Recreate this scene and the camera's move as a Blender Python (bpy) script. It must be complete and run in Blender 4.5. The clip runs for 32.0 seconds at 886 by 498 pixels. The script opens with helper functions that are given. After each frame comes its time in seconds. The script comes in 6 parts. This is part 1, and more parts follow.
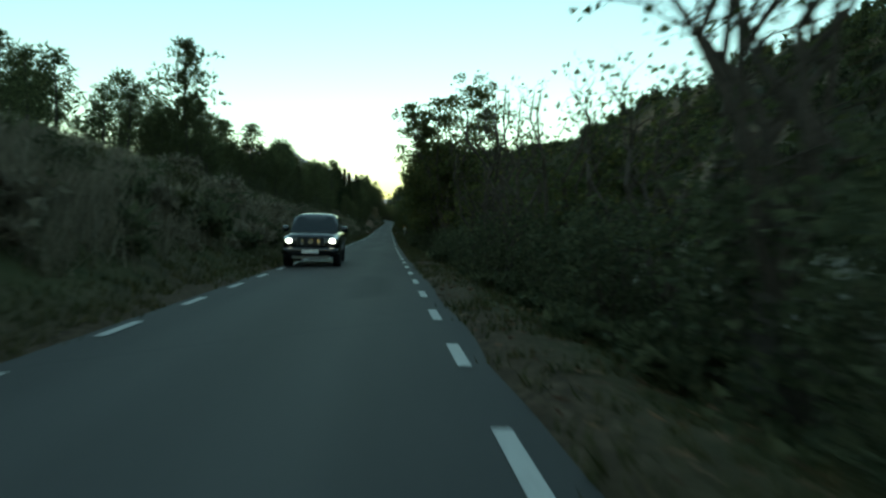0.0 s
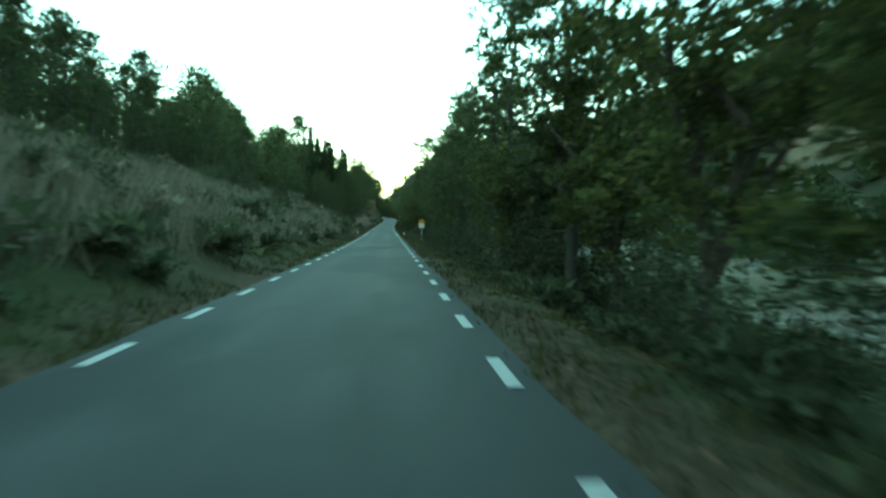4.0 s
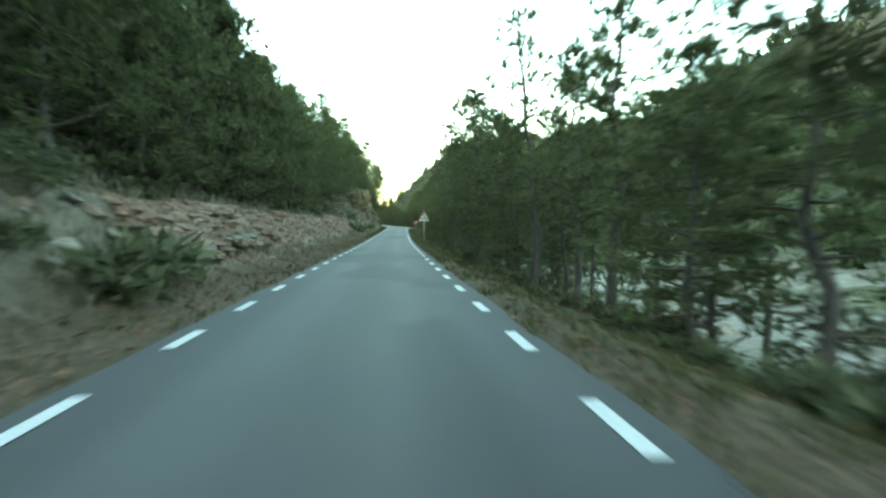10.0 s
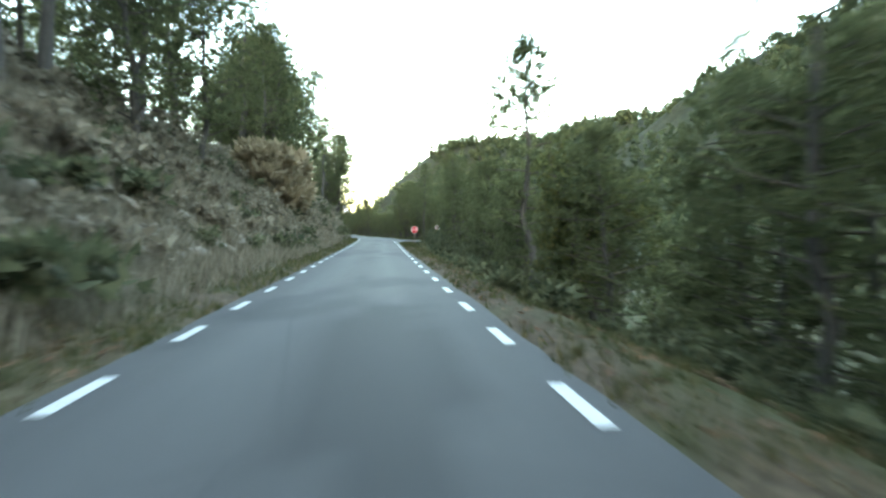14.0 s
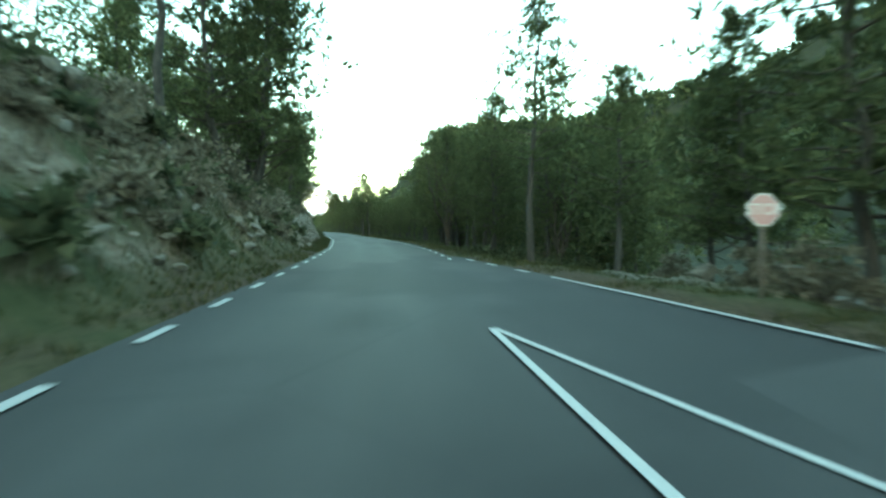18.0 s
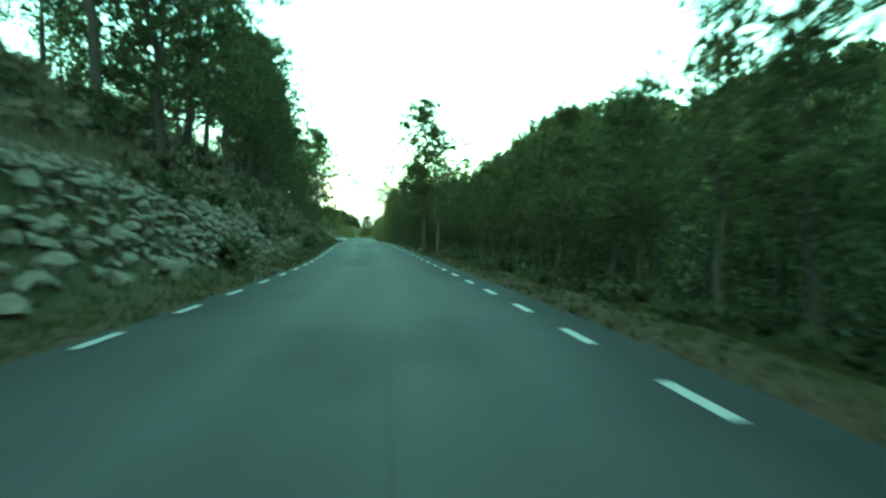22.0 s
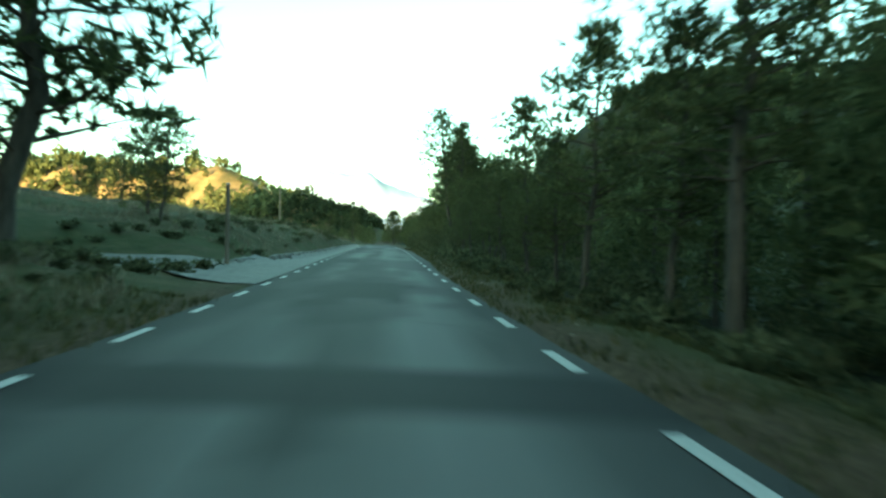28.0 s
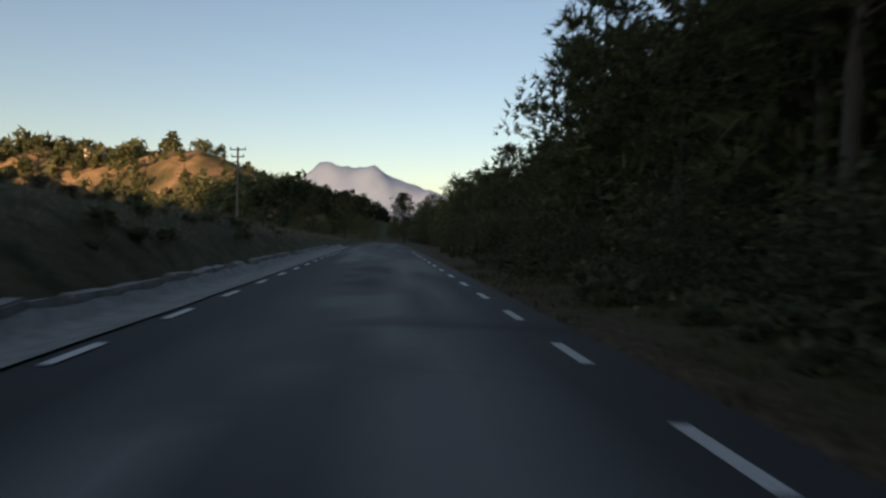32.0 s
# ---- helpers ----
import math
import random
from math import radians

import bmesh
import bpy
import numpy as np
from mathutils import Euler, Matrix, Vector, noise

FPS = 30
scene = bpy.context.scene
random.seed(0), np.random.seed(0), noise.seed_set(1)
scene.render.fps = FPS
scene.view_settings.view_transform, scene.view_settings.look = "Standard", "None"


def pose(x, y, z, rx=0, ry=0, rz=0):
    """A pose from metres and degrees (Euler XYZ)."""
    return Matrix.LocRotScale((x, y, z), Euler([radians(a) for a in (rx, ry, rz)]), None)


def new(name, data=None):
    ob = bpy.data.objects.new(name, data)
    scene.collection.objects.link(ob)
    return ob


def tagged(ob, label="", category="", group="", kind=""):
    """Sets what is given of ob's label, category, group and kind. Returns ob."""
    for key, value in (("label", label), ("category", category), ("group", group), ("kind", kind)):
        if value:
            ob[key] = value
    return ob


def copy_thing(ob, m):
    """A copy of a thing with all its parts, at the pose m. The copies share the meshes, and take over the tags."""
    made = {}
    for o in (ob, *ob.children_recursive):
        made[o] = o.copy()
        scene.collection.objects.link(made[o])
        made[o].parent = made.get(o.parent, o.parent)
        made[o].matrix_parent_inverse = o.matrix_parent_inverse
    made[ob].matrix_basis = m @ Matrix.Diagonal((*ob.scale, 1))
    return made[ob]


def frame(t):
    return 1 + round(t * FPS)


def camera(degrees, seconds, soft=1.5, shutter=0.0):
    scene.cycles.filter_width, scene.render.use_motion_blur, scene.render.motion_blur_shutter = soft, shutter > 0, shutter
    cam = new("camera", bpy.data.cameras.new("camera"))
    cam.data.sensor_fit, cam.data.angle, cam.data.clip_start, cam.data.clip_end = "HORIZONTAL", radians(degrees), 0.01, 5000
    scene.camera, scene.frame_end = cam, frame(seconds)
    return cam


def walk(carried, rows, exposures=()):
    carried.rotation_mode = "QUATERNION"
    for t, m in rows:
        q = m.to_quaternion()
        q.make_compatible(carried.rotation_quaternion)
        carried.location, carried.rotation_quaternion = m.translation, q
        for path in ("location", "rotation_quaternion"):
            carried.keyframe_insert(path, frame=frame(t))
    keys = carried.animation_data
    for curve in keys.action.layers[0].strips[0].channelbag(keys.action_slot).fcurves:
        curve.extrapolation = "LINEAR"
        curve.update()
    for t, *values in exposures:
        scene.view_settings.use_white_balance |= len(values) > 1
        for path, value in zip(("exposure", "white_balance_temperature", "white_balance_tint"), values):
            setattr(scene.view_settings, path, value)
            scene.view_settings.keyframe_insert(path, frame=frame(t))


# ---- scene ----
# the camera looks through a windscreen a little to the right of the car's heading
cam = camera(69.98, 32.0, soft=2.4, shutter=0.42)
# seconds, x, y, z, yaw, pitch, roll
PATH = [
    (0.000, 0.20, 0.08, -0.02, -4.65, -2.61, 0.97),
    (0.533, 0.15, 6.41, -0.12, -4.68, -3.11, 0.35),
    (1.000, 0.09, 12.00, -0.22, -4.32, -3.23, -0.20),
    (1.533, -0.04, 18.34, -0.33, -4.06, -2.91, -0.05),
    (2.000, -0.17, 23.98, -0.43, -4.26, -2.88, 0.06),
    (2.533, -0.31, 30.38, -0.55, -4.30, -2.88, 0.50),
    (3.000, -0.44, 36.15, -0.68, -4.43, -2.59, 0.88),
    (3.533, -0.48, 43.01, -0.80, -4.55, -2.78, 0.62),
    (5.533, -0.60, 70.25, -1.24, -4.91, -2.46, -0.37),
    (6.000, -0.58, 77.03, -1.31, -4.79, -2.46, -0.59),
    (6.533, -0.63, 84.93, -1.40, -4.49, -2.28, -0.48),
    (7.000, -0.70, 91.95, -1.45, -4.44, -1.94, -0.38),
    (7.533, -0.79, 100.03, -1.49, -4.41, -2.16, -0.17),
    (8.000, -0.88, 107.16, -1.54, -4.33, -2.27, -0.27),
    (8.533, -1.01, 115.28, -1.58, -3.90, -2.33, 0.04),
    (9.000, -1.12, 122.31, -1.62, -4.08, -2.01, 0.62),
    (9.533, -1.25, 130.49, -1.64, -4.19, -1.86, 0.29),
    (10.000, -1.35, 137.72, -1.64, -4.41, -1.86, 0.01),
    (10.533, -1.49, 145.86, -1.63, -3.96, -1.67, 0.32),
    (11.000, -1.60, 152.97, -1.62, -4.17, -1.85, 0.60),
    (11.533, -1.68, 161.49, -1.60, -4.46, -1.52, 0.53),
    (12.000, -1.71, 168.90, -1.58, -4.88, -1.67, 0.48),
    (12.533, -1.64, 176.93, -1.56, -5.68, -1.60, 0.32),
    (13.000, -1.59, 183.80, -1.56, -5.83, -1.48, 0.17),
    (13.533, -1.45, 191.53, -1.54, -6.53, -1.29, -0.11),
    (14.000, -1.31, 198.41, -1.46, -6.49, -0.91, -0.37),
    (14.533, -1.14, 206.16, -1.38, -6.64, -0.98, -0.76),
    (16.533, -0.58, 235.73, -0.95, -6.16, -0.99, -0.33),
    (17.000, -0.58, 242.69, -0.85, -6.18, -1.01, -0.23),
    (17.533, -0.41, 250.60, -0.74, -5.63, -1.03, -0.05),
    (18.000, -0.24, 257.67, -0.62, -5.80, -1.22, -0.08),
    (18.533, -0.20, 265.65, -0.50, -6.08, -1.22, 0.45),
    (19.000, -0.17, 272.71, -0.40, -6.12, -0.86, 0.92),
    (19.533, -0.05, 280.35, -0.30, -5.23, -0.82, 1.25),
    (20.000, -0.08, 287.13, -0.22, -4.23, -0.69, 1.53),
    (20.533, -0.00, 295.35, -0.14, -3.08, -0.64, 1.00),
    (21.000, -0.12, 302.57, -0.08, -1.30, -0.33, 0.51),
    (21.533, -0.49, 310.42, -0.01, -0.38, -0.32, 0.42),
    (22.000, -0.97, 317.23, 0.03, 0.65, -0.55, 0.33),
    (22.533, -1.80, 325.34, 0.13, 1.74, -0.68, 0.66),
    (23.000, -2.71, 332.37, 0.23, 2.66, -0.75, 0.95),
    (23.533, -3.79, 340.22, 0.33, 2.85, -0.16, 1.15),
    (24.000, -4.77, 347.12, 0.45, 3.12, -0.23, 1.32),
    (24.533, -5.71, 354.67, 0.59, 3.77, -0.14, 1.12),
    (25.000, -6.58, 361.25, 0.69, 4.25, -0.02, 1.01),
    (25.533, -7.54, 368.51, 0.82, 3.89, -0.31, 0.36),
    (26.000, -8.37, 374.92, 0.96, 3.29, -0.49, -0.20),
    (26.533, -9.40, 382.44, 1.06, 3.20, -0.51, 0.09),
    (28.533, -13.54, 410.33, 1.44, 2.89, -0.13, 1.19),
    (29.000, -14.35, 416.74, 1.52, 3.12, -0.71, 0.41),
    (29.533, -15.09, 423.86, 1.59, 3.65, -0.83, -1.23),
    (30.000, -15.97, 430.05, 1.64, 4.45, -0.36, -1.64),
    (30.533, -17.30, 437.08, 1.76, 4.09, -0.52, -0.89),
    (31.000, -18.45, 443.25, 1.87, 3.23, -0.60, -0.25),
    (31.533, -19.31, 449.80, 1.94, 3.33, -0.65, 0.38),
    (32.000, -20.07, 455.50, 1.99, 3.45, -0.71, 0.94),
]
walk(cam, [(t, pose(x, y, z, 90 + pitch, 0, yaw) @ pose(0, 0, 0, 0, 0, roll)) for t, x, y, z, yaw, pitch, roll in PATH],
     exposures=[(0, 1.35, 6900, -21), (1, 1.6, 6900, -35), (2, 2.62, 6700, -46), (3.5, 2.92, 6600, -40), (6, 3.29, 7050, -54), (7, 3.44, 7050, -18),
                (9, 3.92, 7250, -22), (11, 4.22, 7200, -6), (13, 4.26, 7250, 0), (14, 4.35, 7200, 5), (16, 4.02, 7150, -12), (18, 3.57, 6950, -26),
                (19, 3.44, 7250, -50), (21, 3.4, 7150, -58), (22, 3.26, 7050, -62), (23, 3.36, 7150, -68), (24.2, 3.63, 7150, -32), (25, 3.5, 7200, -38),
                (26, 3.09, 7250, -52), (28.5, 2.0, 6400, -24), (29, 1.2, 6400, 16), (29.5, 1.0, 6500, 16), (32, 0.35, 6500, 20)])

# ---- sky and sun ----
SUN_TO = Vector((-0.2, -0.98, 0.0)).normalized()
SUN_EL = radians(7.0)
world = bpy.data.worlds.new("evening_sky")
scene.world = world
world.use_nodes = True
wn = world.node_tree
sky = wn.nodes.new("ShaderNodeTexSky")
sky.sky_type = "NISHITA"
sky.sun_disc = False
sky.sun_elevation = SUN_EL
sky.sun_rotation = math.atan2(SUN_TO.x, SUN_TO.y)
sky.air_density, sky.dust_density, sky.ozone_density = 1.0, 0.7, 1.0
back = wn.nodes["Background"]
back.inputs["Strength"].default_value = 0.15
wn.links.new(sky.outputs["Color"], back.inputs["Color"])
sun = new("sun", bpy.data.lights.new("sun", "SUN"))
sun.data.energy, sun.data.angle, sun.data.color = 5.0, radians(0.5), (1.0, 0.62, 0.3)
sun.rotation_mode = "QUATERNION"
sun.rotation_quaternion = (SUN_TO * math.cos(SUN_EL) + Vector((0, 0, math.sin(SUN_EL)))).to_track_quat("Z", "Y")

# ---- materials ----
class Mat:
    """A small builder for node materials."""
    def __init__(self, name, rough=0.8, metal=0.0, spec=0.3):
        self.m = bpy.data.materials.new(name)
        self.m.use_nodes = True
        self.t = self.m.node_tree
        self.b = self.t.nodes["Principled BSDF"]
        self.b.inputs["Roughness"].default_value = rough
        self.b.inputs["Metallic"].default_value = metal
        self.b.inputs["Specular IOR Level"].default_value = spec

    def node(self, kind, **kw):
        n = self.t.nodes.new(kind)
        for k, v in kw.items():
            n.inputs[k].default_value = v
        return n

    def link(self, a, b):
        self.t.links.new(a, b)

    def coords(self, scale=(1, 1, 1)):
        c = self.t.nodes.new("ShaderNodeTexCoord")
        mp = self.t.nodes.new("ShaderNodeMapping")
        mp.inputs["Scale"].default_value = scale
        self.link(c.outputs["Object"], mp.inputs["Vector"])
        return mp.outputs["Vector"]

    def noise(self, scale, detail=4, vec=None, rough=0.6):
        n = self.node("ShaderNodeTexNoise", Scale=scale, Detail=detail, Roughness=rough)
        if vec is not None:
            self.link(vec, n.inputs["Vector"])
        return n.outputs["Fac"]

    def ramp(self, fac, stops):
        r = self.t.nodes.new("ShaderNodeValToRGB")
        el = r.color_ramp.elements
        while len(el) < len(stops):
            el.new(0.5)
        for e, (p, c) in zip(el, stops):
            e.position, e.color = p, (*c, 1) if len(c) == 3 else c
        self.link(fac, r.inputs["Fac"])
        return r.outputs["Color"]

    def mix(self, fac, a, b, mode="MIX"):
        n = self.t.nodes.new("ShaderNodeMix")
        n.data_type, n.blend_type = "RGBA", mode
        for sock, val in ((n.inputs[0], fac), (n.inputs[6], a), (n.inputs[7], b)):
            if isinstance(val, (int, float)):
                sock.default_value = val
            elif isinstance(val, tuple):
                sock.default_value = (*val, 1)
            else:
                self.link(val, sock)
        return n.outputs[2]

    def attr(self, name):
        a = self.t.nodes.new("ShaderNodeAttribute")
        a.attribute_name = name
        return a.outputs["Fac"]

    def color(self, c):
        if isinstance(c, tuple):
            self.b.inputs["Base Color"].default_value = (*c, 1)
        else:
            self.link(c, self.b.inputs["Base Color"])
        return self

    def bump(self, height, strength=0.4, distance=0.02):
        n = self.node("ShaderNodeBump", Strength=strength, Distance=distance)
        self.link(height, n.inputs["Height"])
        self.link(n.outputs["Normal"], self.b.inputs["Normal"])
        return self


def grey(v):
    return (v, v, v)


def m_ground():
    m = Mat("hillside_ground", 0.95, spec=0.1)
    v = m.coords()
    fine, mid, big = m.noise(9, 6, v), m.noise(1.3, 5, v), m.noise(0.12, 4, v)
    grass = m.ramp(mid, [(0.3, (0.032, 0.04, 0.018)), (0.5, (0.075, 0.072, 0.036)), (0.68, (0.125, 0.105, 0.064))])
    grass = m.mix(m.ramp(big, [(0.4, grey(0)), (0.62, grey(0.6))]), grass, (0.06, 0.075, 0.03))
    dirt = m.ramp(fine, [(0.3, (0.045, 0.034, 0.022)), (0.55, (0.09, 0.066, 0.043)), (0.75, (0.15, 0.12, 0.082))])
    rock = m.ramp(m.noise(2.2, 8, m.coords((1, 1, 2.5)), 0.7), [(0.3, (0.09, 0.07, 0.05)), (0.5, (0.19, 0.155, 0.115)), (0.7, (0.31, 0.275, 0.22))])
    rock = m.mix(m.ramp(m.noise(0.35, 3, v), [(0.5, grey(0)), (0.7, grey(0.7))]), rock, (0.27, 0.13, 0.075))
    pale = m.ramp(m.noise(0.5, 8, v, 0.7), [(0.3, (0.13, 0.11, 0.085)), (0.5, (0.25, 0.225, 0.19)), (0.7, (0.36, 0.335, 0.3))])
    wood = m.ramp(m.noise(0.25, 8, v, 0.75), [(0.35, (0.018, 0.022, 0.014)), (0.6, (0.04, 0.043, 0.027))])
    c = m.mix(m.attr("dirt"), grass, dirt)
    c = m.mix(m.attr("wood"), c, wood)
    c = m.mix(m.attr("rock"), c, rock)
    c = m.mix(m.attr("pale"), c, pale)
    ochre = m.ramp(m.noise(0.15, 7, v, 0.7), [(0.35, (0.2, 0.14, 0.08)), (0.65, (0.42, 0.28, 0.15))])
    c = m.mix(m.attr("ochre"), c, ochre)
    c = m.mix(0.35, c, m.ramp(fine, [(0.3, grey(0.35)), (0.7, grey(1.0))]), "MULTIPLY")
    m.color(c)
    return m.bump(fine, 0.8, 0.06).m


def m_asphalt():
    m = Mat("worn_asphalt", 0.78, spec=0.22)
    v = m.coords()
    base = m.ramp(m.noise(0.35, 6, m.coords((1, 0.12, 1))), [(0.3, grey(0.045)), (0.7, grey(0.068))])
    dark = m.ramp(m.noise(0.09, 5, v), [(0.52, grey(0)), (0.66, grey(0.55))])
    c = m.mix(dark, base, (0.038, 0.038, 0.04))
    fine = m.noise(140, 3, v)
    c = m.mix(0.4, c, m.ramp(fine, [(0.35, grey(0.55)), (0.65, grey(1.25))]), "MULTIPLY")
    c = m.mix(m.attr("worn"), c, (0.15, 0.15, 0.148))
    c = m.mix(m.attr("patch"), c, (0.02, 0.02, 0.022))
    crack = m.node("ShaderNodeTexVoronoi", Scale=0.09)
    crack.feature = "DISTANCE_TO_EDGE"
    wob = m.mix(0.9, v, m.node("ShaderNodeTexNoise", Scale=1.1).outputs["Color"], "ADD")
    m.link(wob, crack.inputs["Vector"])
    line = m.ramp(crack.outputs["Distance"], [(0.0, grey(0.28)), (0.003, grey(0.0))])
    c = m.mix(line, c, (0.03, 0.03, 0.032))
    m.color(c)
    return m.bump(fine, 0.35, 0.004).m


def m_paint(name, c, wear=0.5):
    m = Mat(name, 0.6)
    n = m.noise(22, 6, m.coords())
    m.color(m.mix(m.ramp(n, [(0.5, grey(0)), (0.72, grey(wear))]), c, tuple(x * 0.35 for x in c)))
    return m.bump(n, 0.2, 0.003).m


def m_leaf(name, lo, mid, hi, trans=0.4):
    m = Mat(name, 0.75, spec=0.15)
    g = m.t.nodes.new("ShaderNodeNewGeometry")
    o = m.t.nodes.new("ShaderNodeObjectInfo")
    c = m.ramp(g.outputs["Random Per Island"], [(0.0, lo), (0.55, mid), (1.0, hi)])
    c = m.mix(m.ramp(o.outputs["Random"], [(0.0, grey(0.0)), (1.0, grey(0.45))]), c, tuple(x * 0.55 for x in mid))
    m.color(c)
    tr = m.t.nodes.new("ShaderNodeBsdfTranslucent")
    m.link(c, tr.inputs["Color"])
    mx = m.t.nodes.new("ShaderNodeMixShader")
    mx.inputs[0].default_value = trans
    m.link(m.b.outputs[0], mx.inputs[1])
    m.link(tr.outputs[0], mx.inputs[2])
    m.link(mx.outputs[0], m.t.nodes["Material Output"].inputs["Surface"])
    return m.m


def m_rough(name, lo, hi, scale, rough=0.9, bump=0.6, dist=0.03, stretch=(1, 1, 1)):
    m = Mat(name, rough, spec=0.2)
    n = m.noise(scale, 7, m.coords(stretch), 0.65)
    o = m.t.nodes.new("ShaderNodeObjectInfo")
    c = m.ramp(n, [(0.32, lo), (0.7, hi)])
    c = m.mix(m.ramp(o.outputs["Random"], [(0.0, grey(0.0)), (1.0, grey(0.5))]), c, tuple(0.6 * a for a in hi))
    m.color(c)
    return m.bump(n, bump, dist).m


def m_plain(name, c, rough=0.5, metal=0.0, spec=0.4):
    m = Mat(name, rough, metal, spec)
    n = m.noise(14, 5, m.coords())
    m.color(m.mix(m.ramp(n, [(0.45, grey(0)), (0.8, grey(0.35))]), c, tuple(x * 0.6 for x in c)))
    return m.m


GROUND = m_ground()
ASPHALT = m_asphalt()
WHITE_LINE = m_paint("road_paint", (0.48, 0.48, 0.47), 0.5)
CONCRETE = m_rough("pale_concrete", (0.14, 0.137, 0.13), (0.29, 0.28, 0.262), 3.0, 0.85, 0.3, 0.01)
NEEDLE = m_leaf("pine_needles", (0.056, 0.07, 0.032), (0.115, 0.13, 0.058), (0.19, 0.2, 0.098), 0.4)
# cypress green, also used as painted shade on the far hill pines
NEEDLE_DARK = m_leaf("cypress_and_shaded_needles", (0.032, 0.042, 0.022), (0.06, 0.074, 0.036), (0.1, 0.112, 0.055))
LEAF = m_leaf("oak_leaves", (0.05, 0.065, 0.025), (0.115, 0.13, 0.045), (0.2, 0.17, 0.055), 0.4)
SHRUB = m_leaf("shrub_leaves", (0.045, 0.055, 0.03), (0.1, 0.11, 0.058), (0.17, 0.17, 0.095))
SHRUB_WARM = m_leaf("broom_leaves", (0.04, 0.045, 0.018), (0.085, 0.088, 0.035), (0.15, 0.135, 0.06))
DRY = m_leaf("dry_grass", (0.115, 0.095, 0.066), (0.235, 0.2, 0.142), (0.35, 0.31, 0.235), 0.4)
GREENGRASS = m_leaf("verge_grass", (0.035, 0.048, 0.016), (0.08, 0.085, 0.032), (0.19, 0.155, 0.075), 0.3)
REED = m_leaf("dry_reeds", (0.17, 0.13, 0.075), (0.31, 0.245, 0.15), (0.42, 0.35, 0.24), 0.3)
LITTER = m_leaf("fallen_leaves", (0.06, 0.032, 0.02), (0.14, 0.075, 0.043), (0.23, 0.145, 0.085), 0.1)
BARK = m_rough("pine_bark", (0.045, 0.039, 0.034), (0.13, 0.115, 0.1), 9, 0.95, 0.9, 0.03, (1, 1, 0.3))
TWIG = m_rough("bare_twigs", (0.05, 0.04, 0.033), (0.13, 0.105, 0.085), 8, 0.95, 0.3, 0.01)
STONE = m_rough("limestone", (0.12, 0.105, 0.082), (0.32, 0.285, 0.23), 5, 0.92, 0.8, 0.03)
REDSTONE = m_rough("reddish_rock", (0.12, 0.075, 0.052), (0.32, 0.23, 0.17), 4, 0.95, 0.9, 0.04)
GALV = m_plain("galvanised_steel", (0.42, 0.43, 0.43), 0.5, 0.6)
WOODPOLE = m_rough("weathered_pole", (0.12, 0.1, 0.08), (0.26, 0.22, 0.18), 6, 0.9, 0.4, 0.01, (1, 1, 0.1))
SIGN_WHITE = m_plain("sign_white", (0.78, 0.78, 0.76), 0.4)
SIGN_RED = m_plain("sign_red", (0.5, 0.02, 0.025), 0.4)
SIGN_PALE = m_plain("faded_red", (0.62, 0.36, 0.34), 0.5)
SIGN_BLACK = m_plain("sign_black", (0.02, 0.02, 0.02), 0.5)
SIGN_YELLOW = m_plain("sign_orange", (0.75, 0.32, 0.02), 0.45)
CARPAINT = m_plain("black_car_paint", (0.008, 0.009, 0.011), 0.18, 0.0, 0.7)
CHROME = m_plain("chrome", (0.7, 0.7, 0.72), 0.2, 1.0)
TYRE = m_plain("tyre_rubber", (0.018, 0.018, 0.018), 0.85)
PLASTIC = m_plain("black_plastic", (0.02, 0.02, 0.02), 0.6)
WALLPAINT = m_plain("house_render", (0.72, 0.66, 0.56), 0.9)
ROOFTILE = m_rough("roof_tiles", (0.22, 0.1, 0.06), (0.4, 0.22, 0.14), 3, 0.9, 0.3, 0.05)


def m_glass():
    m = Mat("tinted_glass", 0.06, 0.0, 0.6)
    m.color((0.012, 0.016, 0.018))
    return m.m


def m_lamp():
    m = Mat("headlight_lens", 0.15)
    m.color((0.8, 0.8, 0.8))
    m.b.inputs["Emission Color"].default_value = (1, 0.96, 0.88, 1)
    m.b.inputs["Emission Strength"].default_value = 4.0
    return m.m


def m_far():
    m = Mat("haze_tinted_mountains", 1.0, spec=0.0)
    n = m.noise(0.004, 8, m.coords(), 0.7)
    # aerial haze is put into this pale blue base colour
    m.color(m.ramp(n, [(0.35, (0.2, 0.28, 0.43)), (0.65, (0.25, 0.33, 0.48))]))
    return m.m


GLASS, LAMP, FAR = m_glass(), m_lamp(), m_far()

# ---- helpers for meshes ----
def mesh_np(name, v, f, mat, smooth=False):
    me = bpy.data.meshes.new(name)
    if isinstance(f, np.ndarray) and len(f):
        v, f = np.asarray(v, np.float32), np.asarray(f, np.int32)
        k = f.shape[1]
        me.vertices.add(len(v))
        me.vertices.foreach_set("co", v.ravel())
        me.loops.add(f.size)
        me.loops.foreach_set("vertex_index", f.ravel())
        me.polygons.add(len(f))
        me.polygons.foreach_set("loop_start", np.arange(0, f.size, k, dtype=np.int32))
        me.update(calc_edges=True)
    else:
        me.from_pydata(np.asarray(v, float).tolist(), [], [tuple(map(int, q)) for q in f])
    me.materials.append(mat)
    if smooth:
        me.shade_smooth()
    me.update()
    return me


